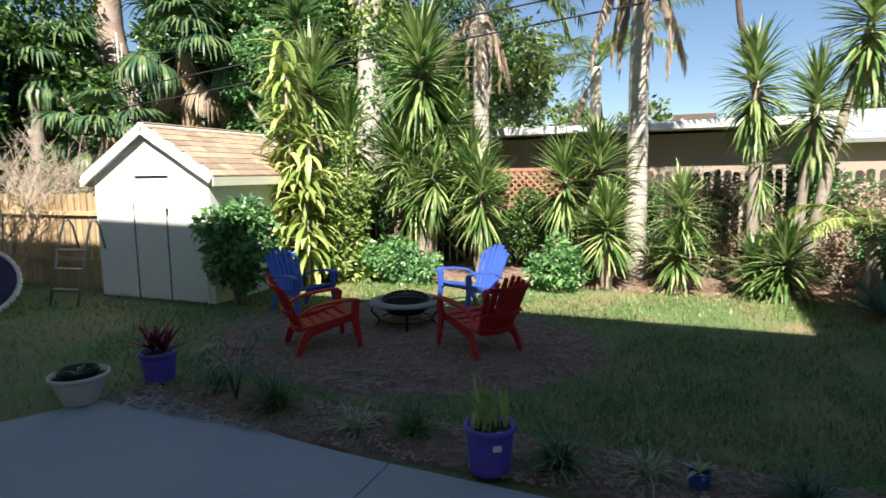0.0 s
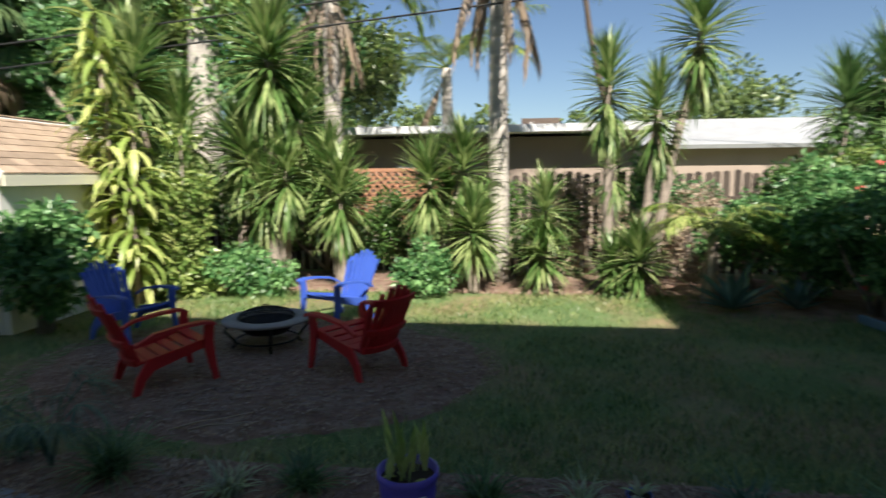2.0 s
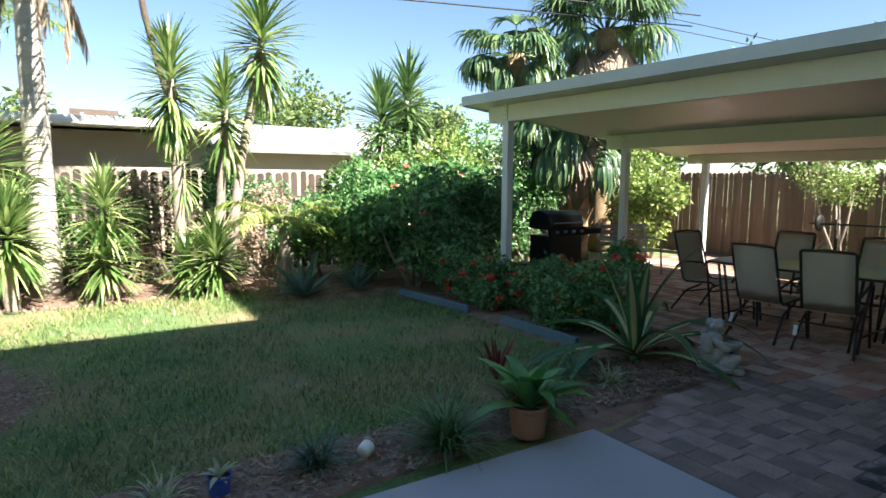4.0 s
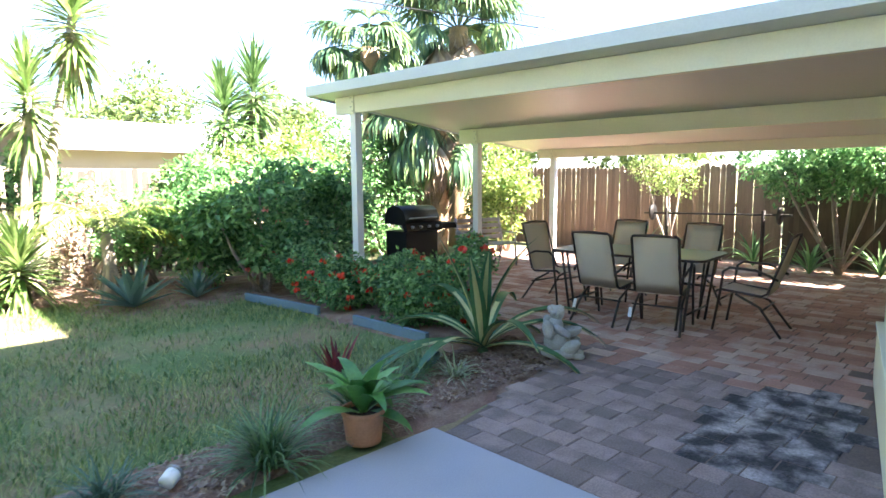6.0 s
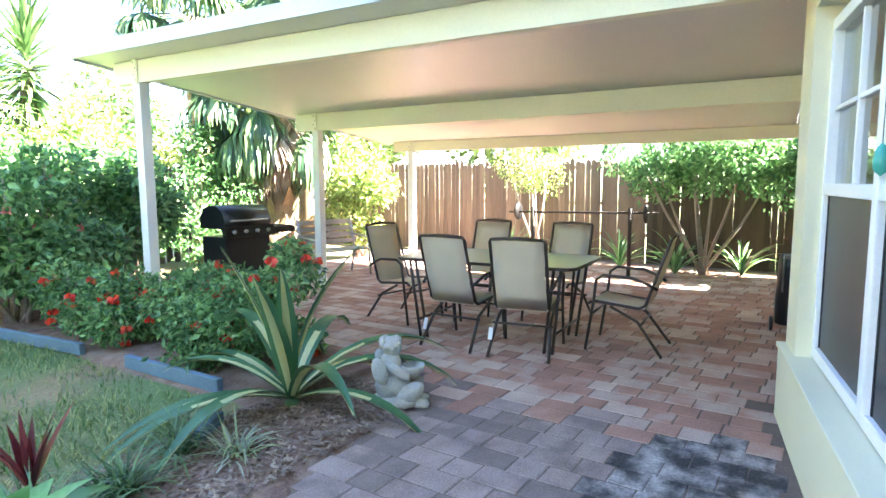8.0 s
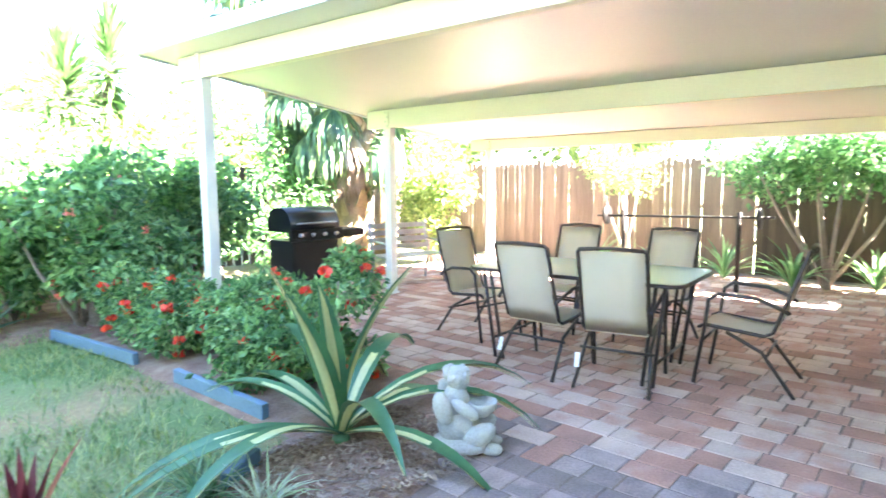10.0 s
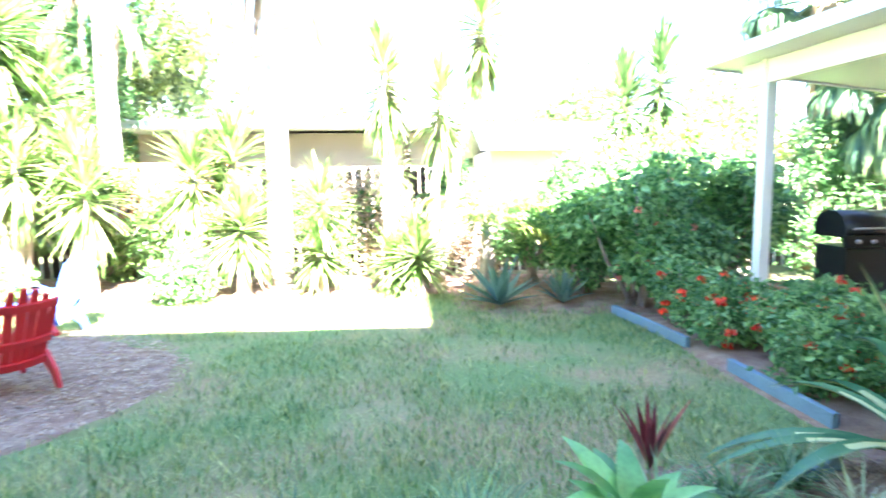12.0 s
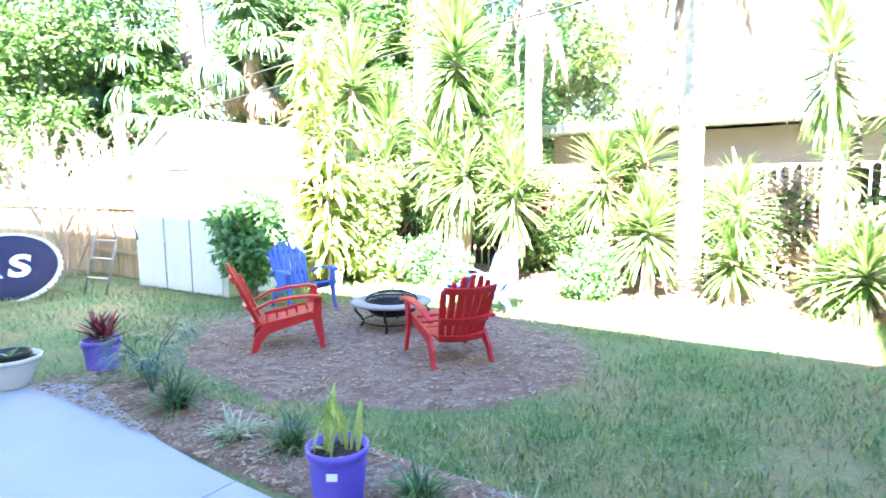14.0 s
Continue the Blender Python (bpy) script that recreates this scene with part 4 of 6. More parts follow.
def bag_cart():
    c = thing("wheeled_bag", pose(9.15, 1.93, 0.0, 0, 0, 100), "black wheeled bag leaning beside the house wall", "bag")
    bm = bmesh.new()
    tube(bm, [(0, 0.02, 0.10), (0, 0.03, 0.45), (0, 0.10, 0.80), (0, 0.13, 0.92)], [0.13, 0.14, 0.13, 0.12], 14)
    part("bag", bm, M_BLACK, c)
    for z in (0.35, 0.60):
        part("pocket", boxes((0, -0.12 + z * 0.06, z, 0.18, 0.08, 0.20), bevel=0.02), M_IRON, c)
    part("handle", bar([(-0.08, 0.16, 0.5), (-0.08, 0.25, 0.95), (0.08, 0.25, 0.95), (0.08, 0.16, 0.5)], 0.011, 8), M_STEEL, c, "metal pull handle")
    for x in (-0.17, 0.17):
        w = lathe([(0.001, -0.018), (0.085, -0.018), (0.095, 0), (0.085, 0.018), (0.001, 0.018)], 20)
        bmesh.ops.rotate(w, cent=(0, 0, 0), matrix=Matrix.Rotation(radians(90), 3, "Y"), verts=w.verts)
        bmesh.ops.translate(w, vec=(x, 0.06, 0.095), verts=w.verts)
        part("wheel", w, M_BLACK, c)
    return c


_bag = bag_cart()
_bag.scale = (0.78, 0.78, 0.78)


def statue():
    """A cast stone garden figure holding a shell, kept plain and in one mesh."""
    bm = bmesh.new()
    def ball(x, y, z, rx, ry, rz, tilt=0.0):
        r = bmesh.ops.create_icosphere(bm, subdivisions=3, radius=1)
        m = Matrix.Translation((x, y, z)) @ Matrix.Rotation(tilt, 4, "X") @ Matrix.Diagonal((rx, ry, rz, 1))
        bmesh.ops.transform(bm, matrix=m, verts=r["verts"])
    ball(0, 0, 0.05, 0.17, 0.20, 0.06)
    ball(0, 0.03, 0.15, 0.12, 0.14, 0.12)
    ball(0, 0.05, 0.27, 0.095, 0.09, 0.13, 0.15)
    ball(0, 0.03, 0.42, 0.072, 0.078, 0.075)
    for a in range(9):
        ball(0.058 * math.cos(a * 0.7), 0.045 + 0.06 * math.sin(a * 0.7), 0.445 + 0.02 * math.sin(a), 0.03, 0.03, 0.03)
    for k in (-1, 1):
        ball(k * 0.085, -0.10, 0.11, 0.055, 0.13, 0.065, -0.5)
        ball(k * 0.10, -0.02, 0.27, 0.034, 0.10, 0.038, 0.5)
        ball(k * 0.07, -0.19, 0.035, 0.045, 0.07, 0.035)
        ball(k * 0.12, 0.12, 0.28, 0.03, 0.06, 0.10, -0.3)
    r = lathe([(0.03, 0.20), (0.08, 0.24), (0.10, 0.29), (0.085, 0.292), (0.06, 0.25), (0.02, 0.235)], 20)
    bmesh.ops.transform(r, matrix=Matrix.Translation((0, -0.13, 0.0)), verts=r.verts)
    tmp = bpy.data.meshes.new("shell")
    r.to_mesh(tmp)
    r.free()
    bm.from_mesh(tmp)
    bpy.data.meshes.remove(tmp)
    for v in bm.verts:
        v.co += 0.006 * noise.noise_vector(v.co * 22)
        v.co.z = max(v.co.z, 0.0)
    for f in bm.faces:
        f.smooth = True
    ob = new("garden_statue", mesh_of("garden_statue", bm, M_STONE))
    ob.matrix_world = pose(5.7, 3.87, 0.0, 0, 0, 35) @ Matrix.Diagonal((0.80, 0.80, 0.92, 1))
    tagged(ob, "weathered grey cast stone cherub figure holding a bowl", "statue")


statue()


# ---- plants ----
def rosette(g, x, y, z, n, length, width, low=-0.9, high=1.4, droop=0.5, up=0.12):
    """Sword leaves all round a stem's end, the lower ones hanging."""
    out = []
    for _ in range(n):
        q = g.random()
        rise = low + (high - low) * q
        out.append((x + g.uniform(-0.02, 0.02), y + g.uniform(-0.02, 0.02), z + up * (q - 0.5) * 2, g.uniform(0, 2 * math.pi), rise,
                    length * g.uniform(0.75, 1.1), width * g.uniform(0.8, 1.2), droop * g.uniform(0.3, 1.3)))
    return out


def trunk_bm(pts, radii, seg=12, rough=0.12, seed=0):
    bm = bmesh.new()
    fine_p, fine_r = [], []
    for (a, b), (ra, rb) in zip(zip(pts, pts[1:]), zip(radii, radii[1:])):
        for k in range(6):
            fine_p.append(Vector(a).lerp(Vector(b), k / 6))
            fine_r.append((ra + (rb - ra) * k / 6) * (1 + rough * 0.5 * math.sin(len(fine_p) * 2.4)))
    fine_p.append(Vector(pts[-1]))
    fine_r.append(radii[-1])
    tube(bm, fine_p, fine_r, seg)
    for v in bm.verts:
        v.co += rough * 0.25 * max(radii) * noise.noise_vector(v.co * 6 + Vector((seed, 0, 0)))
    return bm


def yucca(x, y, stems, label, seed, leafm=None, dead=True, name="yucca"):
    """stems: (dx, dy, top height, trunk radius, leaf length, leaf count)."""
    g = random.Random(seed)
    p = thing(name, pose(x, y, -0.02), label, "yucca")
    for dx, dy, h, r, ll, n in stems:
        if h > 0.35:
            part("trunk", trunk_bm([(dx * 0.2, dy * 0.2, 0), (dx * 0.55, dy * 0.5, h * 0.5), (dx, dy, h)], [r * 1.35, r, r * 0.85], 10, 0.15, seed), M_BARK, p, "rough brown trunk")
        tall = h > 1.3
        specs = rosette(g, dx, dy, h - (0.12 if tall else -0.05), int(n * 1.9), ll * 1.08, 0.046 * ll / 0.6, -1.25 if tall else -0.75, 1.45, 0.55, 0.42 if h > 2.2 else 0.3 if tall else min(0.22, h * 0.2 + 0.05))
        blades("crown", specs, leafm or M_YUCCA, p, 4, 0.35)
        if dead and h > 1.0:
            specs = [(dx, dy, h - 0.1 - 0.35 * g.random(), g.uniform(0, 6.28), g.uniform(-1.5, -1.1), ll * g.uniform(0.6, 1.0), 0.035, g.uniform(-0.1, 0.3)) for _ in range(n // 4)]
            tagged(blades("dry_skirt", specs, M_DEAD, p, 3, 0.2), kind="stuff")
    return p


yucca(-4.504, 9.992, [(-0.35, 0, 3.35, 0.09, 0.95, 170), (0.25, 0.3, 2.5, 0.07, 0.8, 110), (0.5, -0.1, 1.9, 0.06, 0.7, 80)], "tall yucca with drooping sword leaves and pale dry skirt", 1)
yucca(-2.6, 9.95, [(0, 0, 3.55, 0.10, 0.95, 190), (0.35, 0.25, 2.6, 0.07, 0.8, 120), (-0.45, 0.1, 2.05, 0.07, 0.75, 110), (0.3, -0.2, 1.8, 0.06, 0.7, 90), (-0.1, -0.1, 1.5, 0.06, 0.65, 80)], "tall clump of yucca with several leafy heads", 2)
yucca(-1.504, 9.821, [(0, 0, 1.45, 0.06, 0.72, 120), (-0.25, 0.2, 1.9, 0.06, 0.7, 100)], "young yucca with bright arching leaves", 3)
yucca(-0.172, 9.988, [(0, 0, 1.65, 0.06, 0.68, 130), (0.5, 0.15, 1.85, 0.06, 0.7, 120), (0.25, 0.3, 1.25, 0.06, 0.6, 70)], "double-headed yucca with sunlit leaves", 4)
yucca(0.52, 9.68, [(0, 0, 0.85, 0.07, 0.62, 170)], "short dense yucca with bright striped leaves", 5, dead=False)
yucca(1.52, 9.8, [(0, 0, 0.50, 0.06, 0.58, 130), (0.02, 0.05, 1.12, 0.06, 0.55, 110)], "bushy yucca standing on the lawn's edge", 6, dead=False)
yucca(2.476, 9.961, [(-0.05, 0, 2.95, 0.07, 0.62, 170), (0.05, 0.05, 1.85, 0.05, 0.45, 70)], "slender yucca with a ball of green leaves", 7, dead=False)
yucca(2.85, 9.6, [(0, 0, 0.42, 0.06, 0.62, 130), (-0.35, 0.1, 0.35, 0.06, 0.5, 70)], "low spreading yucca with broad glossy leaves", 8, dead=False)
yucca(2.969, 10.393, [(0.25, 0, 2.65, 0.07, 0.6, 140), (0.85, 0.1, 3.75, 0.07, 0.75, 150)], "leaning two-stemmed yucca with drooping leaf heads", 9)
yucca(6.201, 10.952, [(-0.1, 0, 2.7, 0.07, 0.75, 140), (0.5, 0.1, 3.1, 0.07, 0.75, 140)], "spiky two-headed yucca behind the hedge", 10, M_YUCCA_D)
yucca(-5.724, 10.825, [(0, 0, 4.9, 0.08, 0.85, 150)], "very tall yucca above the shrubs", 11, M_YUCCA_D)
yucca(-3.517, 10.735, [(0, 0, 2.2, 0.07, 0.9, 150), (0.6, 0.1, 1.6, 0.07, 0.8, 120)], "shaded yucca clump behind the lawn", 12, M_YUCCA_D, False)


def frond(g, base, yaw, rise, length, droop, leaf_len, n=34):
    """A feather leaf: its rib points and its leaflet specs."""
    rib, specs = [], []
    p, steps = Vector(base), 12
    for k in range(steps + 1):
        u = k / steps
        a = rise - droop * u ** 1.2
        rib.append(p.copy())
        d = Vector((math.cos(yaw) * math.cos(a), math.sin(yaw) * math.cos(a), math.sin(a)))
        if u > 0.15:
            for s in (-1, 1):
                for _ in range(n // steps + 1):
                    q = p + d * (length / steps) * g.random()
                    specs.append((q.x, q.y, q.z, yaw + s * g.uniform(0.75, 1.15), a * 0.5 + g.uniform(-0.15, 0.35), leaf_len * (1 - 0.55 * abs(u - 0.45)) * g.uniform(0.8, 1.1), 0.03, g.uniform(0.6, 1.4)))
        p = p + d * (length / steps)
    return rib, specs


def feather_palm(x, y, h, r, label, seed, live=12, dead=7, fl=2.4, material=None, lean=(0, 0)):
    g = random.Random(seed)
    p = thing("palm_tree", pose(x, y, -0.02), label, "palm")
    top = Vector((lean[0], lean[1], h))
    bm = trunk_bm([(0, 0, 0), (lean[0] * 0.4, lean[1] * 0.4, h * 0.5), tuple(top)], [r * 1.25, r, r * 0.85], 16, 0.05, seed)
    tr = part("trunk", bm, M_BARK_PALE, p, "smooth pale ringed trunk")
    z = 0.3
    while z < h - 0.2:
        f = z / h
        c = Vector((lean[0] * f, lean[1] * f, z))
        rr = r * (1.25 - 0.4 * f) * 1.03
        part("ring_scar", bar([c + Vector((rr * math.cos(2 * math.pi * k / 16), rr * math.sin(2 * math.pi * k / 16), 0)) for k in range(17)], 0.004, 4), M_BARK_PALE, tr)
        z += 0.22
    for name, count, m_leaf in (("frond", live, material or M_PALM), ("dry_frond", dead, M_DEAD)):
        for k in range(count):
            yaw = 2 * math.pi * (k + g.uniform(-0.3, 0.3)) / max(count, 1)
            if name == "frond":
                rib, specs = frond(g, top, yaw, g.uniform(0.1, 1.1), fl * g.uniform(0.85, 1.1), g.uniform(1.0, 1.7), 0.55, 60)
            else:
                rib, specs = frond(g, top - Vector((0, 0, 0.2)), yaw, g.uniform(-1.45, -0.75), fl * 0.75 * g.uniform(0.8, 1.1), g.uniform(0.3, 0.9), 0.5, 48)
                specs = [(a, b, c, d, -1.2 + 0.2 * e, f, w, 0.3) for a, b, c, d, e, f, w, q in specs]
            ob = blades(name, specs, m_leaf, p, 2, 0.2)
            part("rib", bar(rib, [0.022 * (1 - 0.8 * i / len(rib)) for i in range(len(rib))], 5), M_BARK if name == "dry_frond" else m_leaf, ob)
    return p


feather_palm(0.85, 10.5, 5.35, 0.15, "queen palm with pale trunk and hanging dry fronds", 21, 11, 8)
feather_palm(-2.353, 12.302, 5.4, 0.16, "queen palm with shaggy dead fronds behind the yuccas", 22, 11, 9)
feather_palm(-0.494, 15.206, 4.2, 0.14, "distant queen palm beyond the fence", 23, 12, 2)


def fan_palm(x, y, h, r, label, seed, live=16, dead=16, size=0.85, boots=True, low=-0.5, high=1.2):
    g = random.Random(seed)
    p = thing("fan_palm", pose(x, y, -0.02), label, "palm")
    tr = part("trunk", trunk_bm([(0, 0, 0), (0.05, 0.02, h * 0.5), (0, 0, h)], [r * 1.2, r, r], 14, 0.1, seed), M_BOOT, p, "trunk covered in old leaf bases")
    if boots:
        for k in range(46):
            a, z = k * 2.4, 0.25 + (h - 0.4) * k / 46
            d = Vector((math.cos(a), math.sin(a), 0))
            bm = bmesh.new()
            s = Vector((-d.y, d.x, 0))
            b0, b1 = d * r * 0.9 + Vector((0, 0, z)), d * (r + 0.13) + Vector((0, 0, z + 0.30))
            vs = [bm.verts.new(v) for v in (b0 - s * 0.07, b0 + s * 0.07, b1 + s * 0.025, b1 - s * 0.025, b0 - s * 0.07 + d * 0.035, b0 + s * 0.07 + d * 0.035, b1 + s * 0.025 + d * 0.02, b1 - s * 0.025 + d * 0.02)]
            for q in ((0, 1, 2, 3), (4, 7, 6, 5), (0, 4, 5, 1), (1, 5, 6, 2), (2, 6, 7, 3), (3, 7, 4, 0)):
                bm.faces.new([vs[i] for i in q])
            part("leaf_base", bm, M_BOOT, tr)
    for name, count, lo, hi, m_leaf in (("fan_leaf", live, low, high, M_FAN), ("dry_fan_leaf", dead, -1.45, -0.7, M_DEAD)):
        for k in range(count):
            yaw, rise = k * 2.4 + g.uniform(-0.3, 0.3), g.uniform(lo, hi)
            stem = size * g.uniform(0.6, 1.0) * (1.0 if name == "fan_leaf" else 0.8)
            d = Vector((math.cos(yaw) * math.cos(rise), math.sin(yaw) * math.cos(rise), math.sin(rise)))
            hub = Vector((0, 0, h)) + d * stem
            specs = []
            for j in range(40):
                u = j / 39 * 2 - 1
                specs.append((hub.x, hub.y, hub.z, yaw + u * 2.2, rise * (1 - 0.4 * abs(u)) - 0.1, size * (1.0 - 0.25 * abs(u)) * g.uniform(0.9, 1.05), 0.085, g.uniform(1.2, 2.1) if name == "fan_leaf" else g.uniform(0.3, 0.9)))
            ob = blades(name, specs, m_leaf, p, 3, 0.3)
            part("stalk", bar([Vector((0, 0, h - 0.05)), Vector((0, 0, h)) + d * stem * 0.5 + Vector((0, 0, 0.04)), hub], [0.02, 0.016, 0.012], 5), m_leaf, ob)
    return p


fan_palm(10.1, 10, 2.85, 0.26, "cabbage palm with old leaf bases and drooping fan leaves", 31, 34, 26, 1.1, True, -1.35, 0.8)
fan_palm(11.6, 10.7, 5.0, 0.22, "tall cabbage palm with a shaggy skirt of dry leaves", 32, 22, 34, 1.15, False)
fan_palm(-12.3, 10.3, 4.3, 0.2, "dark fan palm crowding the garden's corner", 35, 20, 6, 1.1, False)
fan_palm(-9.2, 11.3, 4.6, 0.2, "dark fan palm behind the old tree", 36, 20, 6, 1.1, False)
fan_palm(-9.6, 9.5, 2.6, 0.2, "shaded fan palm behind the fence", 33, 14, 5, 0.9, False)
fan_palm(9.402, 11.169, 4.3, 0.2, "fan palm rising above the patio roof", 34, 18, 8, 0.9, False)


def shrub(name, x, y, blobs, n, size, material, label, seed, stems=5, category="shrub", aspect=0.55):
    """A shrub of lumps of leaves over a few stems; blobs are relative to its foot."""
    g = random.Random(seed)
    p = thing(name, pose(x, y, -0.02), label, category)
    for k in range(stems):
        b = blobs[k % len(blobs)]
        part("stem", bar([(g.uniform(-0.1, 0.1), g.uniform(-0.1, 0.1), 0), (b[0] * 0.5 + g.uniform(-0.05, 0.05), b[1] * 0.5, b[2] * 0.5), (b[0], b[1], b[2] + b[5] * 0.5)], [0.03, 0.02, 0.008], 6), M_BARK, p)
    pts, nor = cloud(blobs, n, seed)
    small_leaves("foliage", pts, size, material, p, aspect, nor * 0.6, seed)
    return p


def flowers(p, blobs, n, size, material, seed, name="flower"):
    """Flower heads of a few petals each, on the outside of the foliage."""
    pts, nor = cloud(blobs, n, seed, 1.05)
    g = random.Random(seed)
    for q, d in zip(pts, nor):
        bm = bmesh.new()
        for k in range(14):
            v = Vector((g.gauss(0, 1), g.gauss(0, 1), g.gauss(0.4, 0.7))).normalized() * size * 0.5
            s = v.orthogonal().normalized() * size * 0.26
            a = [bm.verts.new(Vector(q) + w) for w in (Vector((0, 0, 0)), v * 0.6 + s, v * 1.1, v * 0.6 - s)]
            bm.faces.new(a)
        part(name, bm, material, p)


hib = lumps(0, 0, 1.15, 0.75, 0.6, 0.85, 14, 0.34, 41)
h1 = shrub("hibiscus_bush", 5.4, 8.55, hib, 5600, 0.10, M_BUSH, "tall green hibiscus bush with pink-red flowers", 41, 8)
flowers(h1, hib, 16, 0.10, M_PINK, 411)
hib2 = lumps(0, 0, 1.2, 0.8, 0.6, 0.9, 14, 0.36, 42)
h2 = shrub("hibiscus_bush", 6.664, 8.949, hib2, 5600, 0.10, M_BUSH, "dense dark green hibiscus bush beside the patio post", 42, 8)
flowers(h2, hib2, 9, 0.085, M_PINK, 421)
hib3 = lumps(0, 0, 0.95, 0.5, 0.5, 0.7, 12, 0.34, 43)
h3 = shrub("hibiscus_bush", 4.95, 9.2, hib3, 5000, 0.10, M_BUSH, "green hibiscus bush at the hedge's end", 43, 8)
flowers(h3, hib3, 4, 0.085, M_PINK, 431)
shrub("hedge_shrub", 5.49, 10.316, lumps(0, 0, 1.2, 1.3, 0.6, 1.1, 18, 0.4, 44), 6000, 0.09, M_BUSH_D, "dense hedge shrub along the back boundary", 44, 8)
shrub("hedge_shrub", 7.68, 10.199, lumps(0, 0, 1.4, 1.1, 0.6, 1.2, 16, 0.4, 45), 5500, 0.09, M_BUSH, "tall leafy shrub behind the grill", 45, 8)
# its sunlit look comes from the lighter leaf colour
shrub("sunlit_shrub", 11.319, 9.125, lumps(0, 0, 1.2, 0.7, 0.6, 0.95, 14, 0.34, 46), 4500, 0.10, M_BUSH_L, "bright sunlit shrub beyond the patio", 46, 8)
shrub("overhanging_shrub", 12.451, 3.229, lumps(0, -0.2, 1.80, 0.75, 1.7, 0.55, 30, 0.36, 47), 11000, 0.085, M_BUSH, "large leafy shrub spilling over the far fence", 47, 8)
shrub("overhanging_shrub", 12.478, 5.995, lumps(0, 0, 1.7, 0.3, 0.75, 0.45, 9, 0.26, 48), 1800, 0.06, M_BUSH_L, "thin climbing shrub on the far fence", 48, 4)
shrub("shed_shrub", -4.094, 6.995, lumps(0, 0, 0.75, 0.48, 0.42, 0.75, 16, 0.22, 49), 3000, 0.11, M_BUSH, "leafy green shrub beside the shed", 49, 7)
shrub("vine_column", -3.649, 9.089, lumps(0, 0, 1.4, 0.3, 0.3, 1.3, 12, 0.26, 50), 3200, 0.085, M_BUSH_L, "yellow-green vine climbing a stem", 50, 4)
shrub("low_shrub", -2.51, 9.326, lumps(0, 0, 0.35, 1.1, 0.4, 0.35, 12, 0.22, 51), 2600, 0.10, M_BUSH, "low broad-leaved plants under the yuccas", 51, 5)
shrub("low_shrub", -0.227, 9.415, lumps(0, 0, 0.35, 0.5, 0.4, 0.38, 9, 0.22, 52), 2200, 0.09, M_BUSH, "dark glossy low shrub on the lawn's edge", 52, 5)
shrub("low_shrub", -3.857, 9.099, lumps(0, 0, 0.4, 0.7, 0.35, 0.4, 9, 0.24, 53), 2200, 0.12, M_BUSH_L, "broad-leaved plants at the bed's edge", 53, 5)
shrub("dry_vine", 2.421, 11.186, lumps(0, 0, 0.9, 1.3, 0.25, 0.8, 14, 0.28, 54), 3000, 0.07, M_DEAD, "dry brown vine on the back fence", 54, 5)
shrub("fence_vine", -0.775, 11.192, lumps(0, 0, 0.8, 1.3, 0.2, 0.6, 12, 0.26, 55), 2600, 0.07, M_BUSH_D, "vine on the back fence", 55, 5)
shrub("dry_shrub", -9.054, 7.808, lumps(0, 0, 1.65, 1.0, 0.3, 0.35, 10, 0.25, 56), 900, 0.05, M_DEAD, "leafless dry shrub above the wooden fence", 56, 6)
# darker leaf colour stands for the shade under the back planting
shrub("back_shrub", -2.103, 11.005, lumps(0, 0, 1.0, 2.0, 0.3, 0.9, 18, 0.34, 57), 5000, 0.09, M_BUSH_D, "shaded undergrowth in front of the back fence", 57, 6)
shrub("back_shrub", -5.158, 11.004, lumps(0, 0, 1.8, 1.4, 0.5, 1.6, 20, 0.4, 58), 6500, 0.10, M_BUSH, "tall mixed shrubs behind the shed", 58, 6)


# undergrowth shade again put into the leaf colour
shrub("back_shrub", 1.13, 11.092, lumps(0, 0, 0.8, 1.4, 0.25, 0.7, 14, 0.3, 59), 3600, 0.08, M_BUSH_D, "dark shaded undergrowth along the back fence", 59, 6)
shrub("dry_vine", 3.799, 10.797, lumps(0, 0, 0.9, 0.9, 0.35, 0.85, 14, 0.28, 160), 2600, 0.075, M_DEAD, "tangle of dry brown vine by the small palm", 160, 6)
shrub("back_shrub", 3.311, 11.303, lumps(0, 0, 1.2, 1.2, 0.25, 0.9, 14, 0.3, 161), 3600, 0.08, M_BUSH, "green creeper over the back fence", 161, 6)
shrub("hedge_shrub", 4.5, 10.2, lumps(0, 0, 0.8, 0.5, 0.4, 0.6, 10, 0.3, 162), 3200, 0.085, M_BUSH, "leafy shrub at the hedge's end", 162, 6)
# lighter leaf colour paints the sun on the hedge's tops
shrub("hedge_shrub", 6.402, 9.764, lumps(0, 0, 1.65, 1.1, 0.5, 0.75, 14, 0.34, 163), 4800, 0.09, M_BUSH_L, "sunlit upper shrubs behind the hibiscus", 163, 6)
# shrub in dark leaf colour, added to deepen the corner's shade
shrub("far_shrub", 12.353, 0.973, lumps(0, 0, 1.9, 0.6, 1.2, 0.5, 16, 0.36, 164), 5000, 0.09, M_BUSH_D, "dark shrub in the patio's shaded corner", 164, 6)


shrub("hedge_shrub", 8.989, 10.262, lumps(0, 0, 1.3, 0.7, 0.4, 1.15, 14, 0.34, 165), 4600, 0.09, M_BUSH, "tall shrub at the foot of the palms", 165, 6)


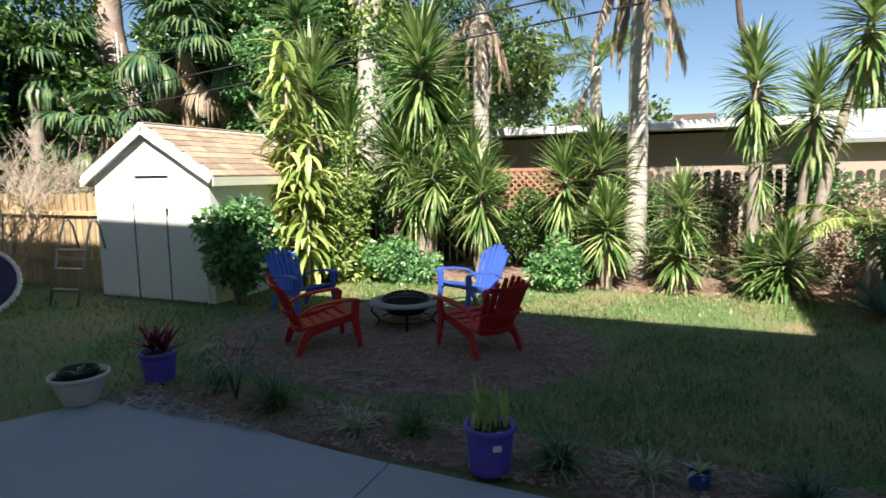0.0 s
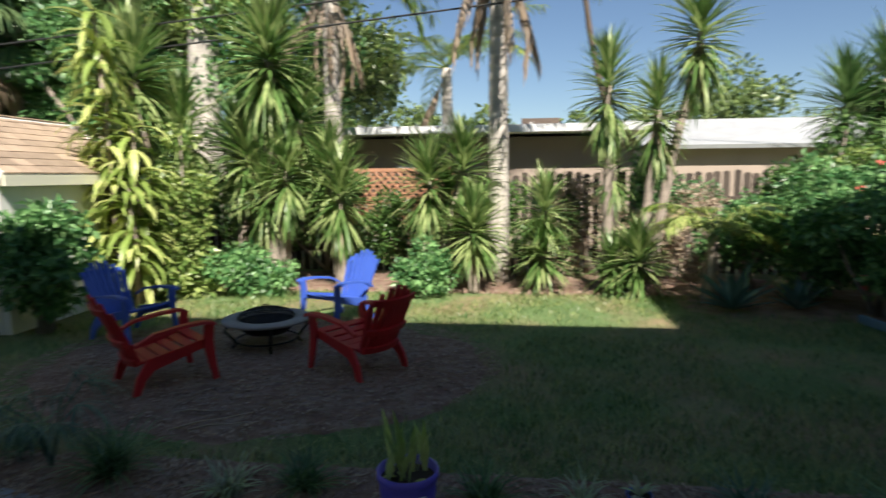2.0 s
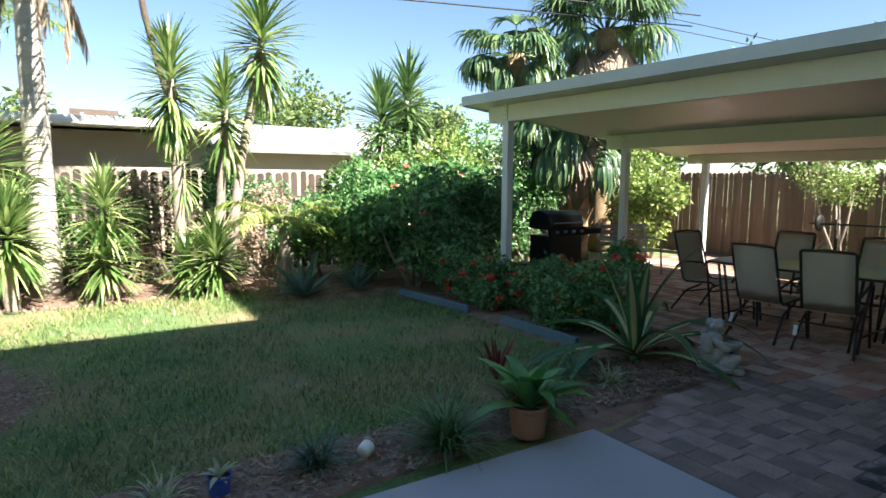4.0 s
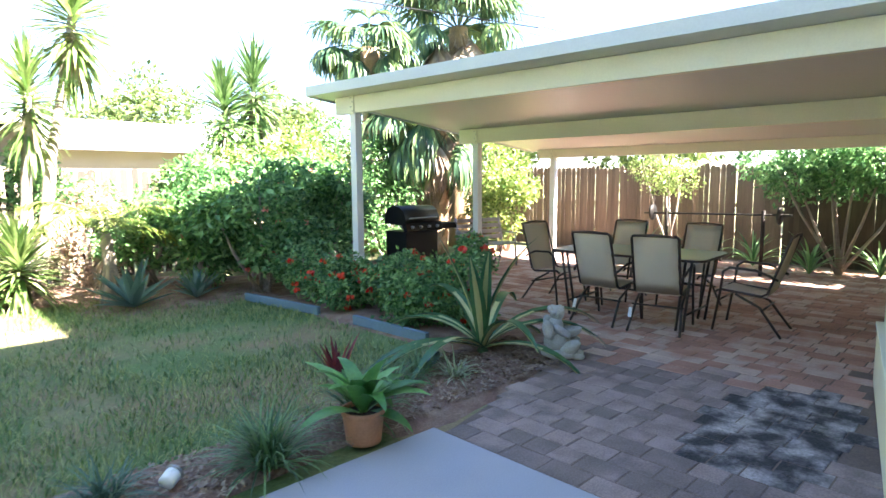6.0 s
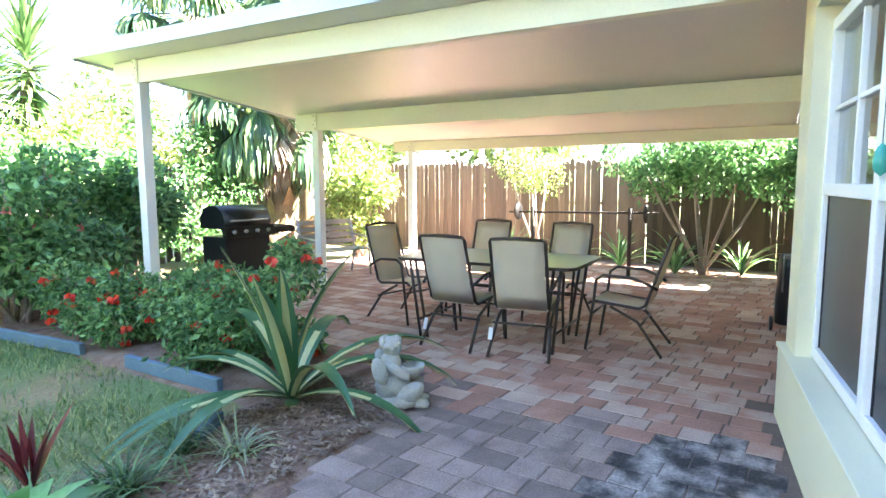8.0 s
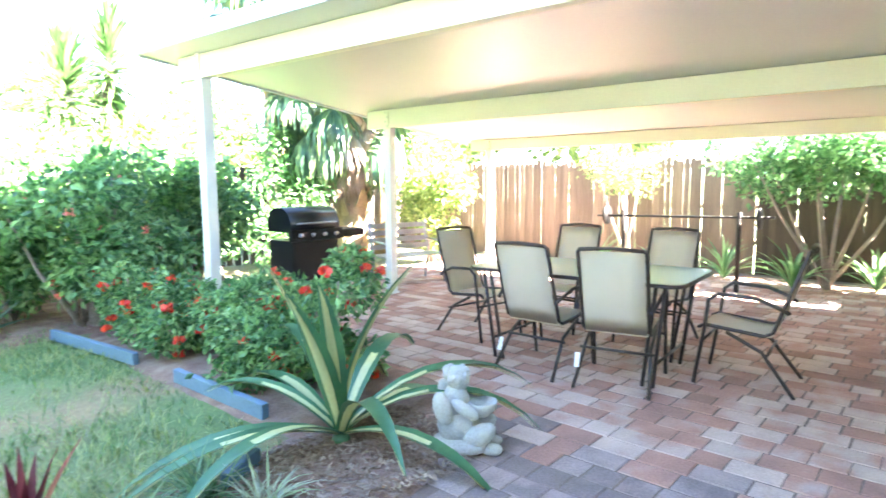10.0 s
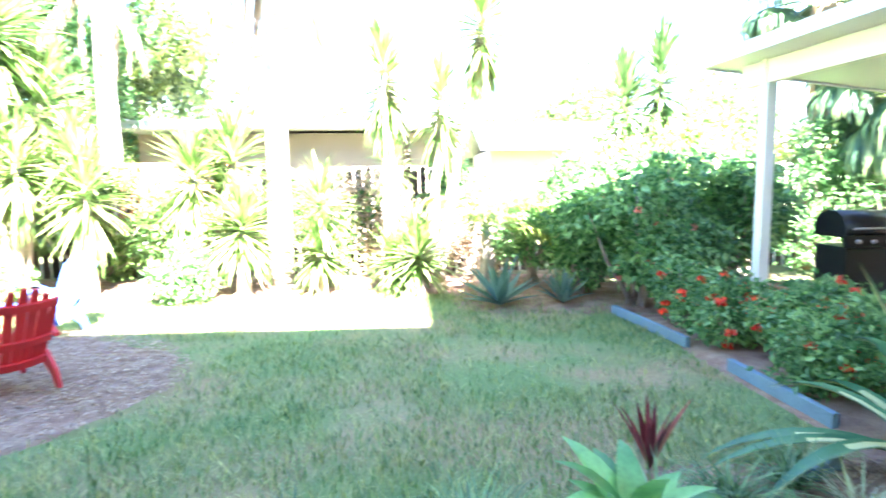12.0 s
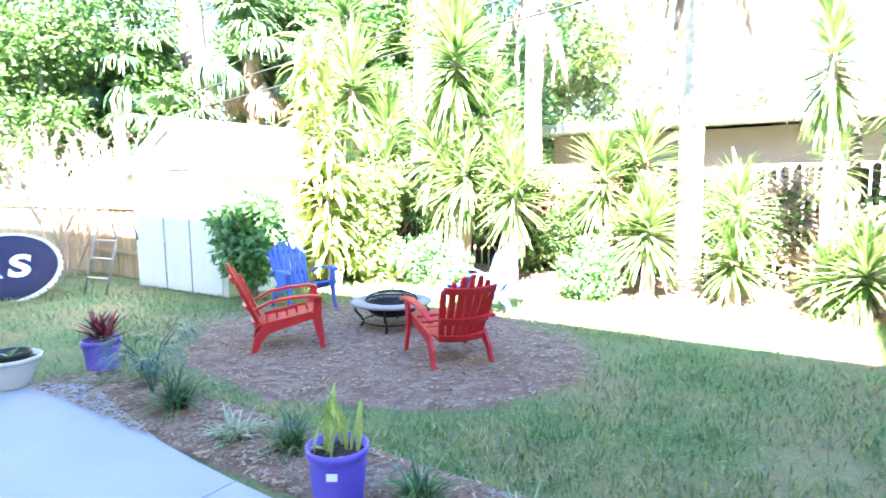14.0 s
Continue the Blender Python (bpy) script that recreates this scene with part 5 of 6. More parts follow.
def twiggy_shrub(x, y, height, spread, seed, label):
    """A leafless shrub: stems that fork into ever thinner twigs."""
    g = random.Random(seed)
    p = thing("bare_shrub", pose(x, y, -0.03), label, "shrub")

    def fork(bm, a, d, ln, r, level):
        mid = a + d * ln * 0.5 + Vector((g.gauss(0, 0.04), g.gauss(0, 0.04), 0)) * ln
        b = a + d * ln
        tube(bm, [a, mid, b], [r, r * 0.85, r * 0.7], 5 if level < 2 else 4, False)
        if level < 4:
            for _ in range(3 if level < 3 else 2):
                turn = Vector((g.gauss(0, 0.55), g.gauss(0, 0.4), g.gauss(0.12, 0.35)))
                fork(bm, a.lerp(b, g.uniform(0.55, 1.0)), (d + turn).normalized(), ln * g.uniform(0.55, 0.8), r * 0.62, level + 1)

    for k in range(9):
        bm = bmesh.new()
        a = 2 * math.pi * k / 9 + g.uniform(-0.3, 0.3)
        d = Vector((spread * math.cos(a), spread * 0.5 * math.sin(a), 1.0)).normalized()
        fork(bm, Vector((0.10 * math.cos(a), 0.10 * math.sin(a), 0)), d, height * g.uniform(0.36, 0.46), 0.018, 0)
        part("stem", bm, M_TWIG, p)
    return p


twiggy_shrub(-8.75, 6.75, 2.9, 0.5, 200, "bare pale twiggy shrub in front of the golden fence")
twiggy_shrub(-9.6, 7.9, 2.6, 0.6, 201, "bare pale twiggy shrub behind the golden fence")


def ixora(x, y, w, d, h, seed, heads):
    bl = lumps(0, 0, h * 0.55, w, d, h * 0.5, 12, 0.19, seed)
    p = shrub("ixora_bush", x, y, bl, 3800, 0.06, M_BUSH, "low green ixora bush with clusters of red flowers", seed, 6, "flowering shrub")
    flowers(p, bl, heads + 6, 0.10, M_FLOWER, seed + 1)


ixora(5.536, 7.755, 0.34, 0.45, 0.60, 61, 14)
ixora(5.611, 6.907, 0.32, 0.45, 0.62, 62, 22)
ixora(5.73, 6.06, 0.36, 0.42, 0.66, 63, 24)
ixora(5.923, 5.241, 0.38, 0.36, 0.98, 64, 24)
ixora(6.182, 6.258, 0.30, 0.36, 0.62, 65, 10)
ixora(5.626, 5.551, 0.26, 0.30, 0.50, 66, 12)
ixora(6.088, 7.597, 0.30, 0.34, 0.50, 67, 8)


def corn_plant():
    g = random.Random(71)
    p = thing("corn_plant", pose(-4.225, 8.403, -0.02), "tall corn plant with columns of yellow-green strap leaves", "plant")
    for dx, dy, h in ((0, 0, 3.4), (0.3, 0.1, 2.4), (-0.15, 0.15, 3.9), (0.35, -0.1, 1.6)):
        part("stem", bar([(dx, dy, 0), (dx + 0.04, dy, h * 0.5), (dx, dy, h)], [0.035, 0.03, 0.025], 7), M_BARK, p)
        specs = []
        for k in range(int(h * 44)):
            z = 0.35 + (h - 0.35) * g.random()
            specs.append((dx, dy, z, g.uniform(0, 6.28), g.uniform(-0.5, 0.7), g.uniform(0.48, 0.72), 0.105, g.uniform(0.9, 1.8)))
        blades("strap_leaves", specs, M_LIME, p, 4, 0.25)


corn_plant()


def small_palm():
    g = random.Random(72)
    p = thing("small_palm", pose(3.706, 9.27, -0.02), "small palm with dry trunk and arching bright fronds", "palm")
    part("trunk", trunk_bm([(0, 0, 0), (0.03, 0, 0.5), (0, 0, 0.9)], [0.11, 0.08, 0.06], 12, 0.2, 3), M_BARK, p)
    for k in range(9):
        rib, specs = frond(g, (0, 0, 0.9), k * 0.75, g.uniform(0.3, 1.1), 0.95, g.uniform(1.0, 1.6), 0.34, 40)
        ob = blades("frond", specs, M_LIME if k % 2 else M_PALM, p, 2, 0.2)
        part("rib", bar(rib, 0.008, 5), M_LIME, ob)
    specs = [(0, 0, 0.7 - 0.4 * g.random(), g.uniform(0, 6.28), g.uniform(-1.4, -0.8), g.uniform(0.4, 0.7), 0.03, 0.2) for _ in range(50)]
    blades("dry_skirt", specs, M_DEAD, p, 3, 0.2)


small_palm()


def agave(x, y, s, seed):
    g = random.Random(seed)
    p = thing("agave", pose(x, y, -0.01), "blue-green agave with stiff pointed leaves", "agave")
    blades("leaves", [(0, 0, 0.03, k * 2.4, g.uniform(0.25, 1.3), s * g.uniform(0.8, 1.1), 0.10 * s / 0.6, g.uniform(-0.1, 0.25)) for k in range(26)], M_AGAVE, p, 5, 0.5)


agave(3.8, 8.65, 0.62, 73)
agave(4.573, 8.706, 0.45, 74)


def furcraea():
    """Broad arching leaves, green at the edges with a pale stripe."""
    g = random.Random(75)
    p = thing("variegated_agave", pose(5.33, 4.42, 0.0), "large variegated agave with long green and cream striped leaves", "agave")
    part("base", lathe([(0.001, 0.0), (0.04, 0.0), (0.05, 0.03), (0.035, 0.06), (0.001, 0.07)], 16), M_FURC, p)
    rows, ranks = [], list(range(18))
    g.shuffle(ranks)
    for k in range(18):
        rise = 0.38 + 1.05 * (ranks[k] / 17) ** 1.9
        rows.append((0, 0, 0.05, k * 2.4 + 0.62, rise, g.uniform(1.05, 1.35), g.uniform(0.10, 0.13), (rise + g.uniform(0.45, 0.9)) if rise < 1.1 else rise * g.uniform(0.1, 0.6)))
    for k, r in enumerate(rows):
        ob = blades("leaf", [r], M_FURC, p, 9, 0.35, 1.2, 0.55)
        stripe = (*r[:5], r[5] * 0.98, r[6] * (0.40 if k % 3 else 0.52), r[7])
        for off in (0.004, -0.004):
            blades("cream_stripe", [stripe], M_CREAM_LEAF, ob, 9, 0.35, 1.2, 0.55, off)


furcraea()


def tuft(x, y, n, length, material, seed, label, name="grass_clump", droop=1.4, width=0.012, z=0.0):
    g = random.Random(seed)
    p = thing(name, pose(x, y, z), label, "plant")
    specs = [(g.uniform(-0.05, 0.05), g.uniform(-0.05, 0.05), 0.0, g.uniform(0, 6.28), g.uniform(0.5, 1.5), length * g.uniform(0.6, 1.1), width, droop * g.uniform(0.4, 1.3)) for _ in range(n)]
    specs.sort(key=lambda q: q[4])
    blades("outer_leaves", specs[:n // 2], material, p, 4, 0.25)
    blades("inner_leaves", specs[n // 2:], material, p, 4, 0.25)


M_LIRIOPE = leaf("liriope_leaf", (0.08, 0.18, 0.07), (0.14, 0.25, 0.10))
M_BLUEGRASS = leaf("blue_green_leaf", (0.07, 0.16, 0.11), (0.11, 0.20, 0.13))
M_SPIDER = leaf("spider_leaf", (0.46, 0.50, 0.36), (0.28, 0.38, 0.20))
for i, (x, y, n, ln, m_) in enumerate(((-1.15, 4.08, 170, 0.40, M_LIRIOPE), (-0.009, 4.059, 150, 0.28, M_LIRIOPE), (0.971, 3.976, 160, 0.30, M_LIRIOPE), (2.989, 3.854, 260, 0.46, M_LIRIOPE),
                                       (3.73, 4.022, 240, 0.42, M_LIRIOPE), (4.533, 4.384, 120, 0.32, M_LIRIOPE), (-1.943, 4.324, 90, 0.36, M_LIRIOPE), (2.256, 4.035, 120, 0.30, M_BLUEGRASS), (4.154, 4.228, 130, 0.34, M_LIRIOPE))):
    tuft(x, y, n, ln, m_, 80 + i, "clump of dark green lilyturf in the mulch bed")
tuft(-0.39, 3.97, 110, 0.26, M_SPIDER, 90, "pale variegated spider plant in the bed", droop=1.8)
tuft(4.682, 4.125, 70, 0.30, M_SPIDER, 91, "pale variegated spider plant beside the agave", droop=1.6)
tuft(1.479, 4.048, 70, 0.24, M_SPIDER, 93, "small pale variegated plant in the bed", droop=1.6)


def papyrus():
    g = random.Random(92)
    p = thing("weeping_plant", pose(-1.59, 4.151, 0.0), "drooping feathery blue-green plant in the bed", "plant")
    for k in range(9):
        a, h = k * 0.7, g.uniform(0.30, 0.52)
        tip = (0.20 * math.cos(a), 0.20 * math.sin(a), h)
        st = part("stalk", bar([(0, 0, 0), (tip[0] * 0.4, tip[1] * 0.4, h * 0.7), tip], 0.005, 5), M_BLUEGRASS, p)
        blades("threads", [(*tip, a + g.uniform(-1.2, 1.2), g.uniform(-0.3, 0.5), g.uniform(0.18, 0.34), 0.007, g.uniform(1.2, 2.0)) for _ in range(26)], M_BLUEGRASS, st, 4, 0.1)


papyrus()


def broad_plant(x, y, z, n, length, width, material, seed, parent=None, name="foliage", low=0.35, high=1.35, droop=1.1):
    g = random.Random(seed)
    return blades(name, [(x, y, z, k * 2.4 + g.uniform(-0.2, 0.2), g.uniform(low, high), length * g.uniform(0.7, 1.1), width * g.uniform(0.8, 1.1), droop * g.uniform(0.5, 1.2)) for k in range(n)], material, parent, 6, 0.3, 1.3, 0.25)


def pot(name, x, y, r, h, material, label, ridges=False, flare=0.78):
    p = thing(name, pose(x, y, 0.0), label, "plant pot")
    prof = [(0.001, 0.0), (r * flare, 0.0)]
    for k in range(1, 9):
        q = k / 9
        prof.append((r * (flare + (0.94 - flare) * q) * (1 + (0.015 if ridges and k % 2 else 0)), h * q * 0.86))
    prof += [(r * 0.95, h * 0.86), (r, h * 0.88), (r, h), (r * 0.93, h), (r * 0.90, h * 0.85), (r * 0.86, h * 0.84)]
    part("pot", lathe(prof, 40), material, p)
    part("soil", lathe([(0.001, h * 0.86), (r * 0.5, h * 0.87), (r * 0.89, h * 0.85)], 24), M_SOIL, p, "dark potting soil")
    return p


p1 = pot("flower_pot", 0.61, 3.81, 0.150, 0.29, M_PURPLE, "purple ribbed plastic pot of lime-green shoots", True)
part("price_label", boxes((0.085, -0.128, 0.20, 0.05, 0.004, 0.035, Matrix.Rotation(radians(33), 3, "Z"))), M_TAG, p1, "small white sticker")
g5 = random.Random(5)
for _ in range(13):
    blades("shoot", [(g5.uniform(-0.08, 0.08), g5.uniform(-0.08, 0.08), 0.25, g5.uniform(0, 6.28), g5.uniform(1.1, 1.5), g5.uniform(0.13, 0.36), 0.04, g5.uniform(0.1, 0.6))], M_LIME, p1, 5, 0.4, 1.2, 0.4)
for _ in range(3):
    blades("yellow_leaf", [(g5.uniform(-0.06, 0.06), g5.uniform(-0.06, 0.06), 0.252, g5.uniform(0, 6.28), 0.5, 0.09, 0.035, 0.7)], M_LIME, p1, 4, 0.3)
p2 = pot("flower_pot", -2.54, 4.27, 0.155, 0.26, M_PURPLE, "purple plastic pot with dark red spiky plants")
for dx in (-0.06, 0.07):
    broad_plant(dx, 0.0, 0.24, 18, 0.30, 0.045, M_REDLEAF, int(95 + dx * 100), p2, "red_rosette", 0.4, 1.4, 0.5)
p3 = pot("bowl_planter", -2.69, 3.66, 0.215, 0.24, M_PLANTER, "cream fluted bowl planter on the slab's edge", True, 0.52)
part("inner_pot", lathe([(0.12, 0.17), (0.14, 0.27), (0.15, 0.275), (0.15, 0.26), (0.13, 0.20)], 28), M_BLACK, p3, "black nursery pot")
broad_plant(0, 0, 0.22, 7, 0.16, 0.03, M_BUSH, 97, p3, "seedling")
p4 = pot("flower_pot", 3.54, 3.76, 0.13, 0.20, M_TERRA, "terracotta pot with broad glossy green leaves")
broad_plant(0, 0, 0.16, 22, 0.46, 0.125, leaf("cast_iron_leaf", (0.09, 0.27, 0.07), (0.15, 0.33, 0.10)), 98, p4, "broad_leaves", 0.2, 1.4, 1.45)
p5 = pot("flower_pot", 6.55, 7.4, 0.16, 0.26, M_TERRA, "terracotta pot on a white block beside the post")
p5.location.z = 0.16
broad_plant(0, 0, 0.22, 14, 0.22, 0.05, M_BUSH, 99, p5, "herb")
blk = thing("white_block", pose(6.55, 7.4, 0.0), "white painted concrete block", "block")
part("block", boxes((0, 0, 0.08, 0.40, 0.22, 0.16), bevel=0.012), M_WHITE, blk)


def ti_plant():
    p = thing("red_bromeliad", pose(3.95, 4.62, 0.0), "dark red upright bromeliad at the lawn's edge", "plant")
    broad_plant(0, 0, 0.0, 14, 0.40, 0.045, M_REDLEAF, 101, p, "leaves", 1.05, 1.5, 0.25)


ti_plant()


def solar_light(x, y, yaw, tip):
    l = thing("garden_light", pose(x, y, 0.05, 0, tip, yaw), "small white and steel garden light lying in the mulch", "garden light")
    part("head", lathe([(0.001, 0.0), (0.05, 0.0), (0.055, 0.02), (0.055, 0.09), (0.05, 0.095), (0.001, 0.095)], 20), M_TAG, l)
    part("cap", lathe([(0.001, 0.097), (0.06, 0.097), (0.062, 0.11), (0.04, 0.125), (0.001, 0.13)], 20), M_STEEL, l, "steel cap")
    return l


solar_light(2.5, 3.97, 30, 70).scale = (0.75, 0.75, 0.75)
p6 = pot("flower_pot", 1.741, 4.022, 0.065, 0.11, M_BLUE, "small blue glazed pot in the mulch bed")
broad_plant(0, 0, 0.09, 9, 0.12, 0.03, M_SPIDER, 103, p6, "sprig")


def blue_boards():
    for x0, y0, x1, y1, h in ((5.03, 8.25, 5.21, 6.82, 0.10), (5.24, 6.18, 5.27, 5.06, 0.10), (4.66, 4.42, 4.90, 4.55, 0.11)):
        ln = math.hypot(x1 - x0, y1 - y0)
        b = thing("bed_border", pose(x0, y0, -0.02, 0, 0, math.degrees(math.atan2(y1 - y0, x1 - x0))), "faded blue painted border block edging the flower bed", "border", "blue border blocks")
        part("block", boxes((ln / 2, 0, h / 2, ln, 0.05, h), bevel=0.008), M_BORDER, b)


blue_boards()


def sticks():
    g = random.Random(6)
    for x, y, yaw, ln in ((-0.95, 4.83, 38, 0.55), (-0.863, 4.759, 25, 0.4), (-1.13, 4.979, 10, 0.35)):
        s = thing("dry_stick", pose(x, y, 0.02, 0, 0, yaw), "pale dry stick lying on the ground", "stick")
        part("twig", bar([(-ln / 2, 0, 0), (-ln / 6, 0.015, 0.01), (ln / 6, -0.01, 0.006), (ln / 2, 0.01, 0)], [0.008, 0.007, 0.006, 0.004], 6), M_DEAD, s)


sticks()


# ---- trees and distance ----
def tree(x, y, trunk_pts, radii, blobs, n, size, leafm, label, seed, bark=None, limbs=5):
    g = random.Random(seed)
    p = thing("tree", pose(x, y, -0.05), label, "tree")
    tr = part("trunk", trunk_bm(trunk_pts, radii, 14, 0.14, seed), bark or M_BARK, p)
    tip = Vector(trunk_pts[-1])
    for k in range(limbs):
        b = Vector(blobs[k % len(blobs)][:3])
        a = Vector(trunk_pts[-2]).lerp(tip, g.random())
        part("limb", trunk_bm([a, a.lerp(b, 0.5) + Vector((g.uniform(-0.3, 0.3), g.uniform(-0.3, 0.3), 0.3)), b], [radii[-1] * 0.7, radii[-1] * 0.4, 0.03], 8, 0.1, seed + k), bark or M_BARK, tr)
    pts, nor = cloud(blobs, n, seed, 0.35)
    small_leaves("crown", pts, size, leafm, p, 0.55, nor * 0.3, seed)
    return p


tree(-11.2, 11.5, [(0, 0, 0), (-0.1, 0, 2.5), (-0.75, 0.1, 5.6), (-1.0, 0.2, 9.0)], [0.55, 0.40, 0.34, 0.25], lumps(-1.0, 0.5, 8.6, 3.2, 2.4, 1.6, 22, 0.8, 111), 9000, 0.22, M_BUSH_D, "large old tree with pinkish bark hung with vines", 111, M_BARK_OLD, 8)
tree(-5.3, 13.0, [(0, 0, 0), (-0.05, 0, 2.4), (0.0, 0, 4.0), (0.1, 0.1, 7.5)], [0.42, 0.36, 0.30, 0.2], lumps(0.2, 0.6, 7.6, 2.6, 2.0, 1.6, 18, 0.7, 112), 7000, 0.2, M_FAR, "pale-barked tree with a broken stump and high crown", 112, M_BARK_PALE, 6)
tree(-8.2, 13.6, [(0, 0, 0), (0, 0, 2.5), (0.2, 0, 5.0)], [0.3, 0.25, 0.15], lumps(0, 0, 4.6, 2.6, 1.6, 3.4, 34, 0.75, 113), 17000, 0.19, M_BUSH, "dense green tree filling the back corner", 113)
tree(-11.8, 9.4, [(0, 0, 0), (0.1, 0, 2.0), (0.2, 0, 4.0)], [0.2, 0.16, 0.1], lumps(-0.5, 0.4, 3.9, 2.4, 1.4, 2.6, 24, 0.7, 114), 11000, 0.18, M_BUSH_D, "dark shaded tree behind the fence", 114)
tree(-15.5, 8.5, [(0, 0, 0), (0.1, 0, 2.5), (0.2, 0, 5.0)], [0.3, 0.22, 0.12], lumps(0, 0, 4.6, 3.0, 3.0, 3.6, 30, 0.9, 115), 11000, 0.24, M_BUSH_D, "dark leafy tree at the garden's side", 115)
tree(-4.2, 15.5, [(0, 0, 0), (0, 0, 2.5), (0.2, 0, 4.4)], [0.3, 0.25, 0.15], lumps(0, 0, 4.2, 2.8, 1.4, 2.2, 24, 0.7, 116), 9000, 0.18, M_FAR, "leafy tree beyond the back fence", 116)
tree(-7.0, 11.9, [(0, 0, 0), (0, 0, 1.5), (0.2, 0, 3.0)], [0.2, 0.15, 0.1], lumps(0, 0, 3.2, 1.5, 0.8, 2.4, 22, 0.6, 117), 10000, 0.13, M_BUSH, "leafy tree behind the shed", 117)
for i, (x, y, z, w, d, h, n, m_) in enumerate(((-7.6, 12.9, 6.6, 2.2, 1.2, 2.2, 9000, M_BUSH), (-10.0, 12.8, 5.6, 2.2, 1.2, 3.2, 11000, M_BUSH_D), (-14.0, 11.0, 5.6, 2.4, 1.6, 3.6, 11000, M_BUSH_D),
                                               (-6.2, 13.6, 5.6, 1.8, 1.0, 2.8, 9000, M_BUSH_L), (-13.2, 8.3, 4.6, 1.8, 1.0, 2.8, 9000, M_BUSH_D), (-3.7, 13.4, 3.9, 1.6, 0.8, 2.0, 7000, M_BUSH), (-9.2, 12.4, 6.2, 1.6, 0.9, 2.6, 8000, M_BUSH_D), (-10.2, 14.2, 7.4, 2.6, 1.0, 2.6, 9000, M_BUSH), (-7.0, 14.6, 7.6, 2.4, 1.0, 2.4, 9000, M_FAR), (-8.4, 16.0, 4.6, 3.2, 1.0, 3.4, 11000, M_BUSH_D), (-12.4, 14.6, 5.4, 3.0, 1.0, 4.0, 11000, M_BUSH_D))):
    tree(x, y, [(0, 0, 0), (0.1, 0, z * 0.5), (0.0, 0.1, z)], [0.2, 0.16, 0.08], lumps(0, 0, z, w, d, h, 30, 0.62, 150 + i), n, 0.15, m_, "dense broad-leaved tree crowding the garden's corner", 150 + i)
# bare leaning trunk beside the yuccas
tree(2.75, 10.9, [(0, 0, 0), (-0.05, 0, 2.2), (-0.35, 0, 3.3), (-0.5, 0, 4.0), (-0.75, 0, 5.6)], [0.07, 0.06, 0.05, 0.045, 0.035], lumps(-1.2, 0, 5.9, 0.6, 0.5, 0.4, 6, 0.3, 118), 500, 0.12, M_FAR, "thin bare leaning tree stem", 118, M_BARK_DARK, 3)
for i, (x, y, h, w) in enumerate(((-1.5, 24, 4.2, 3.5), (3.5, 30, 4.6, 4.0), (9.5, 27, 5.6, 4.5), (14.5, 24, 5.0, 4.0), (19, 18, 5.5, 4.0), (-8, 26, 6.5, 5.0), (20, 10, 6.0, 3.5), (24, 2, 5.5, 3.5), (16.0, 13.5, 5.0, 2.6))):
    tree(x, y, [(0, 0, 0), (0, 0, h * 0.4), (0.1, 0, h * 0.8)], [0.35, 0.28, 0.15], lumps(0, 0, h * 0.62, w, w * 0.7, h * 0.42, 26, h * 0.17, 130 + i), 7000, 0.26, M_FAR, "distant leafy tree beyond the gardens", 130 + i)


def hanging_vines():
    g = random.Random(140)
    p = thing("hanging_vines", pose(-11.4, 11.0, -0.02), "bare pale vines hanging from the old tree", "vine")
    for k in range(16):
        x = g.uniform(-0.7, 0.9)
        z0, z1 = g.uniform(3.6, 5.2), g.uniform(0.0, 2.2)
        part("vine", bar([(x, g.uniform(-0.3, 0.3), z0), (x + g.uniform(-0.25, 0.25), g.uniform(-0.3, 0.3), (z0 + z1) / 2), (x + g.uniform(-0.3, 0.3), g.uniform(-0.2, 0.2), z1)], g.uniform(0.012, 0.035), 6), M_BARK_PALE, p)


hanging_vines()


def neighbour():
    h = thing("neighbour_house", pose(1.2, 14.6, -0.02), "tan neighbouring house with a flat white roof edge", "house")
    part("wall", boxes((-0.8, 2.0, 1.28, 6.6, 4.0, 2.56)), M_NWALL, h, "tan stucco wall")
    roof = part("roof", boxes((-0.8, 1.9, 2.70, 7.2, 5.2, 0.16), bevel=0.01), M_NROOF, h, "white metal roof edge")
    for k in range(12):
        part("roof_rib", boxes((-4.1 + 0.62 * k, 1.9, 2.80, 0.05, 5.2, 0.04)), M_NROOF, roof)
    part("roof_vent", slab([(0.05, 0.2), (0.9, 0.2), (0.9, 0.9), (0.05, 0.9)], 2.78, 2.98), M_BARK_DARK, roof, "rusty dark brown roof box")
    w = part("window", boxes((-2.2, -0.02, 1.5, 1.2, 0.04, 0.9)), M_WHITE, h)
    part("pane", boxes((-2.2, -0.045, 1.5, 1.08, 0.01, 0.78)), M_SCREEN, w)
    h2 = thing("neighbour_house", pose(9.0, 20.5, -0.02), "grey-roofed house beyond the hedge", "house")
    part("wall", boxes((0, 2.0, 1.25, 7.5, 5.0, 2.5)), M_NWALL, h2)
    rise = radians(18)
    for k in (-1, 1):
        part("roof", boxes((0, 2.0 + k * 1.45, 3.0, 8.2, 3.2, 0.12, Matrix.Rotation(-k * rise, 3, "X"))), M_NSHINGLE, h2, "grey shingle roof")


neighbour()


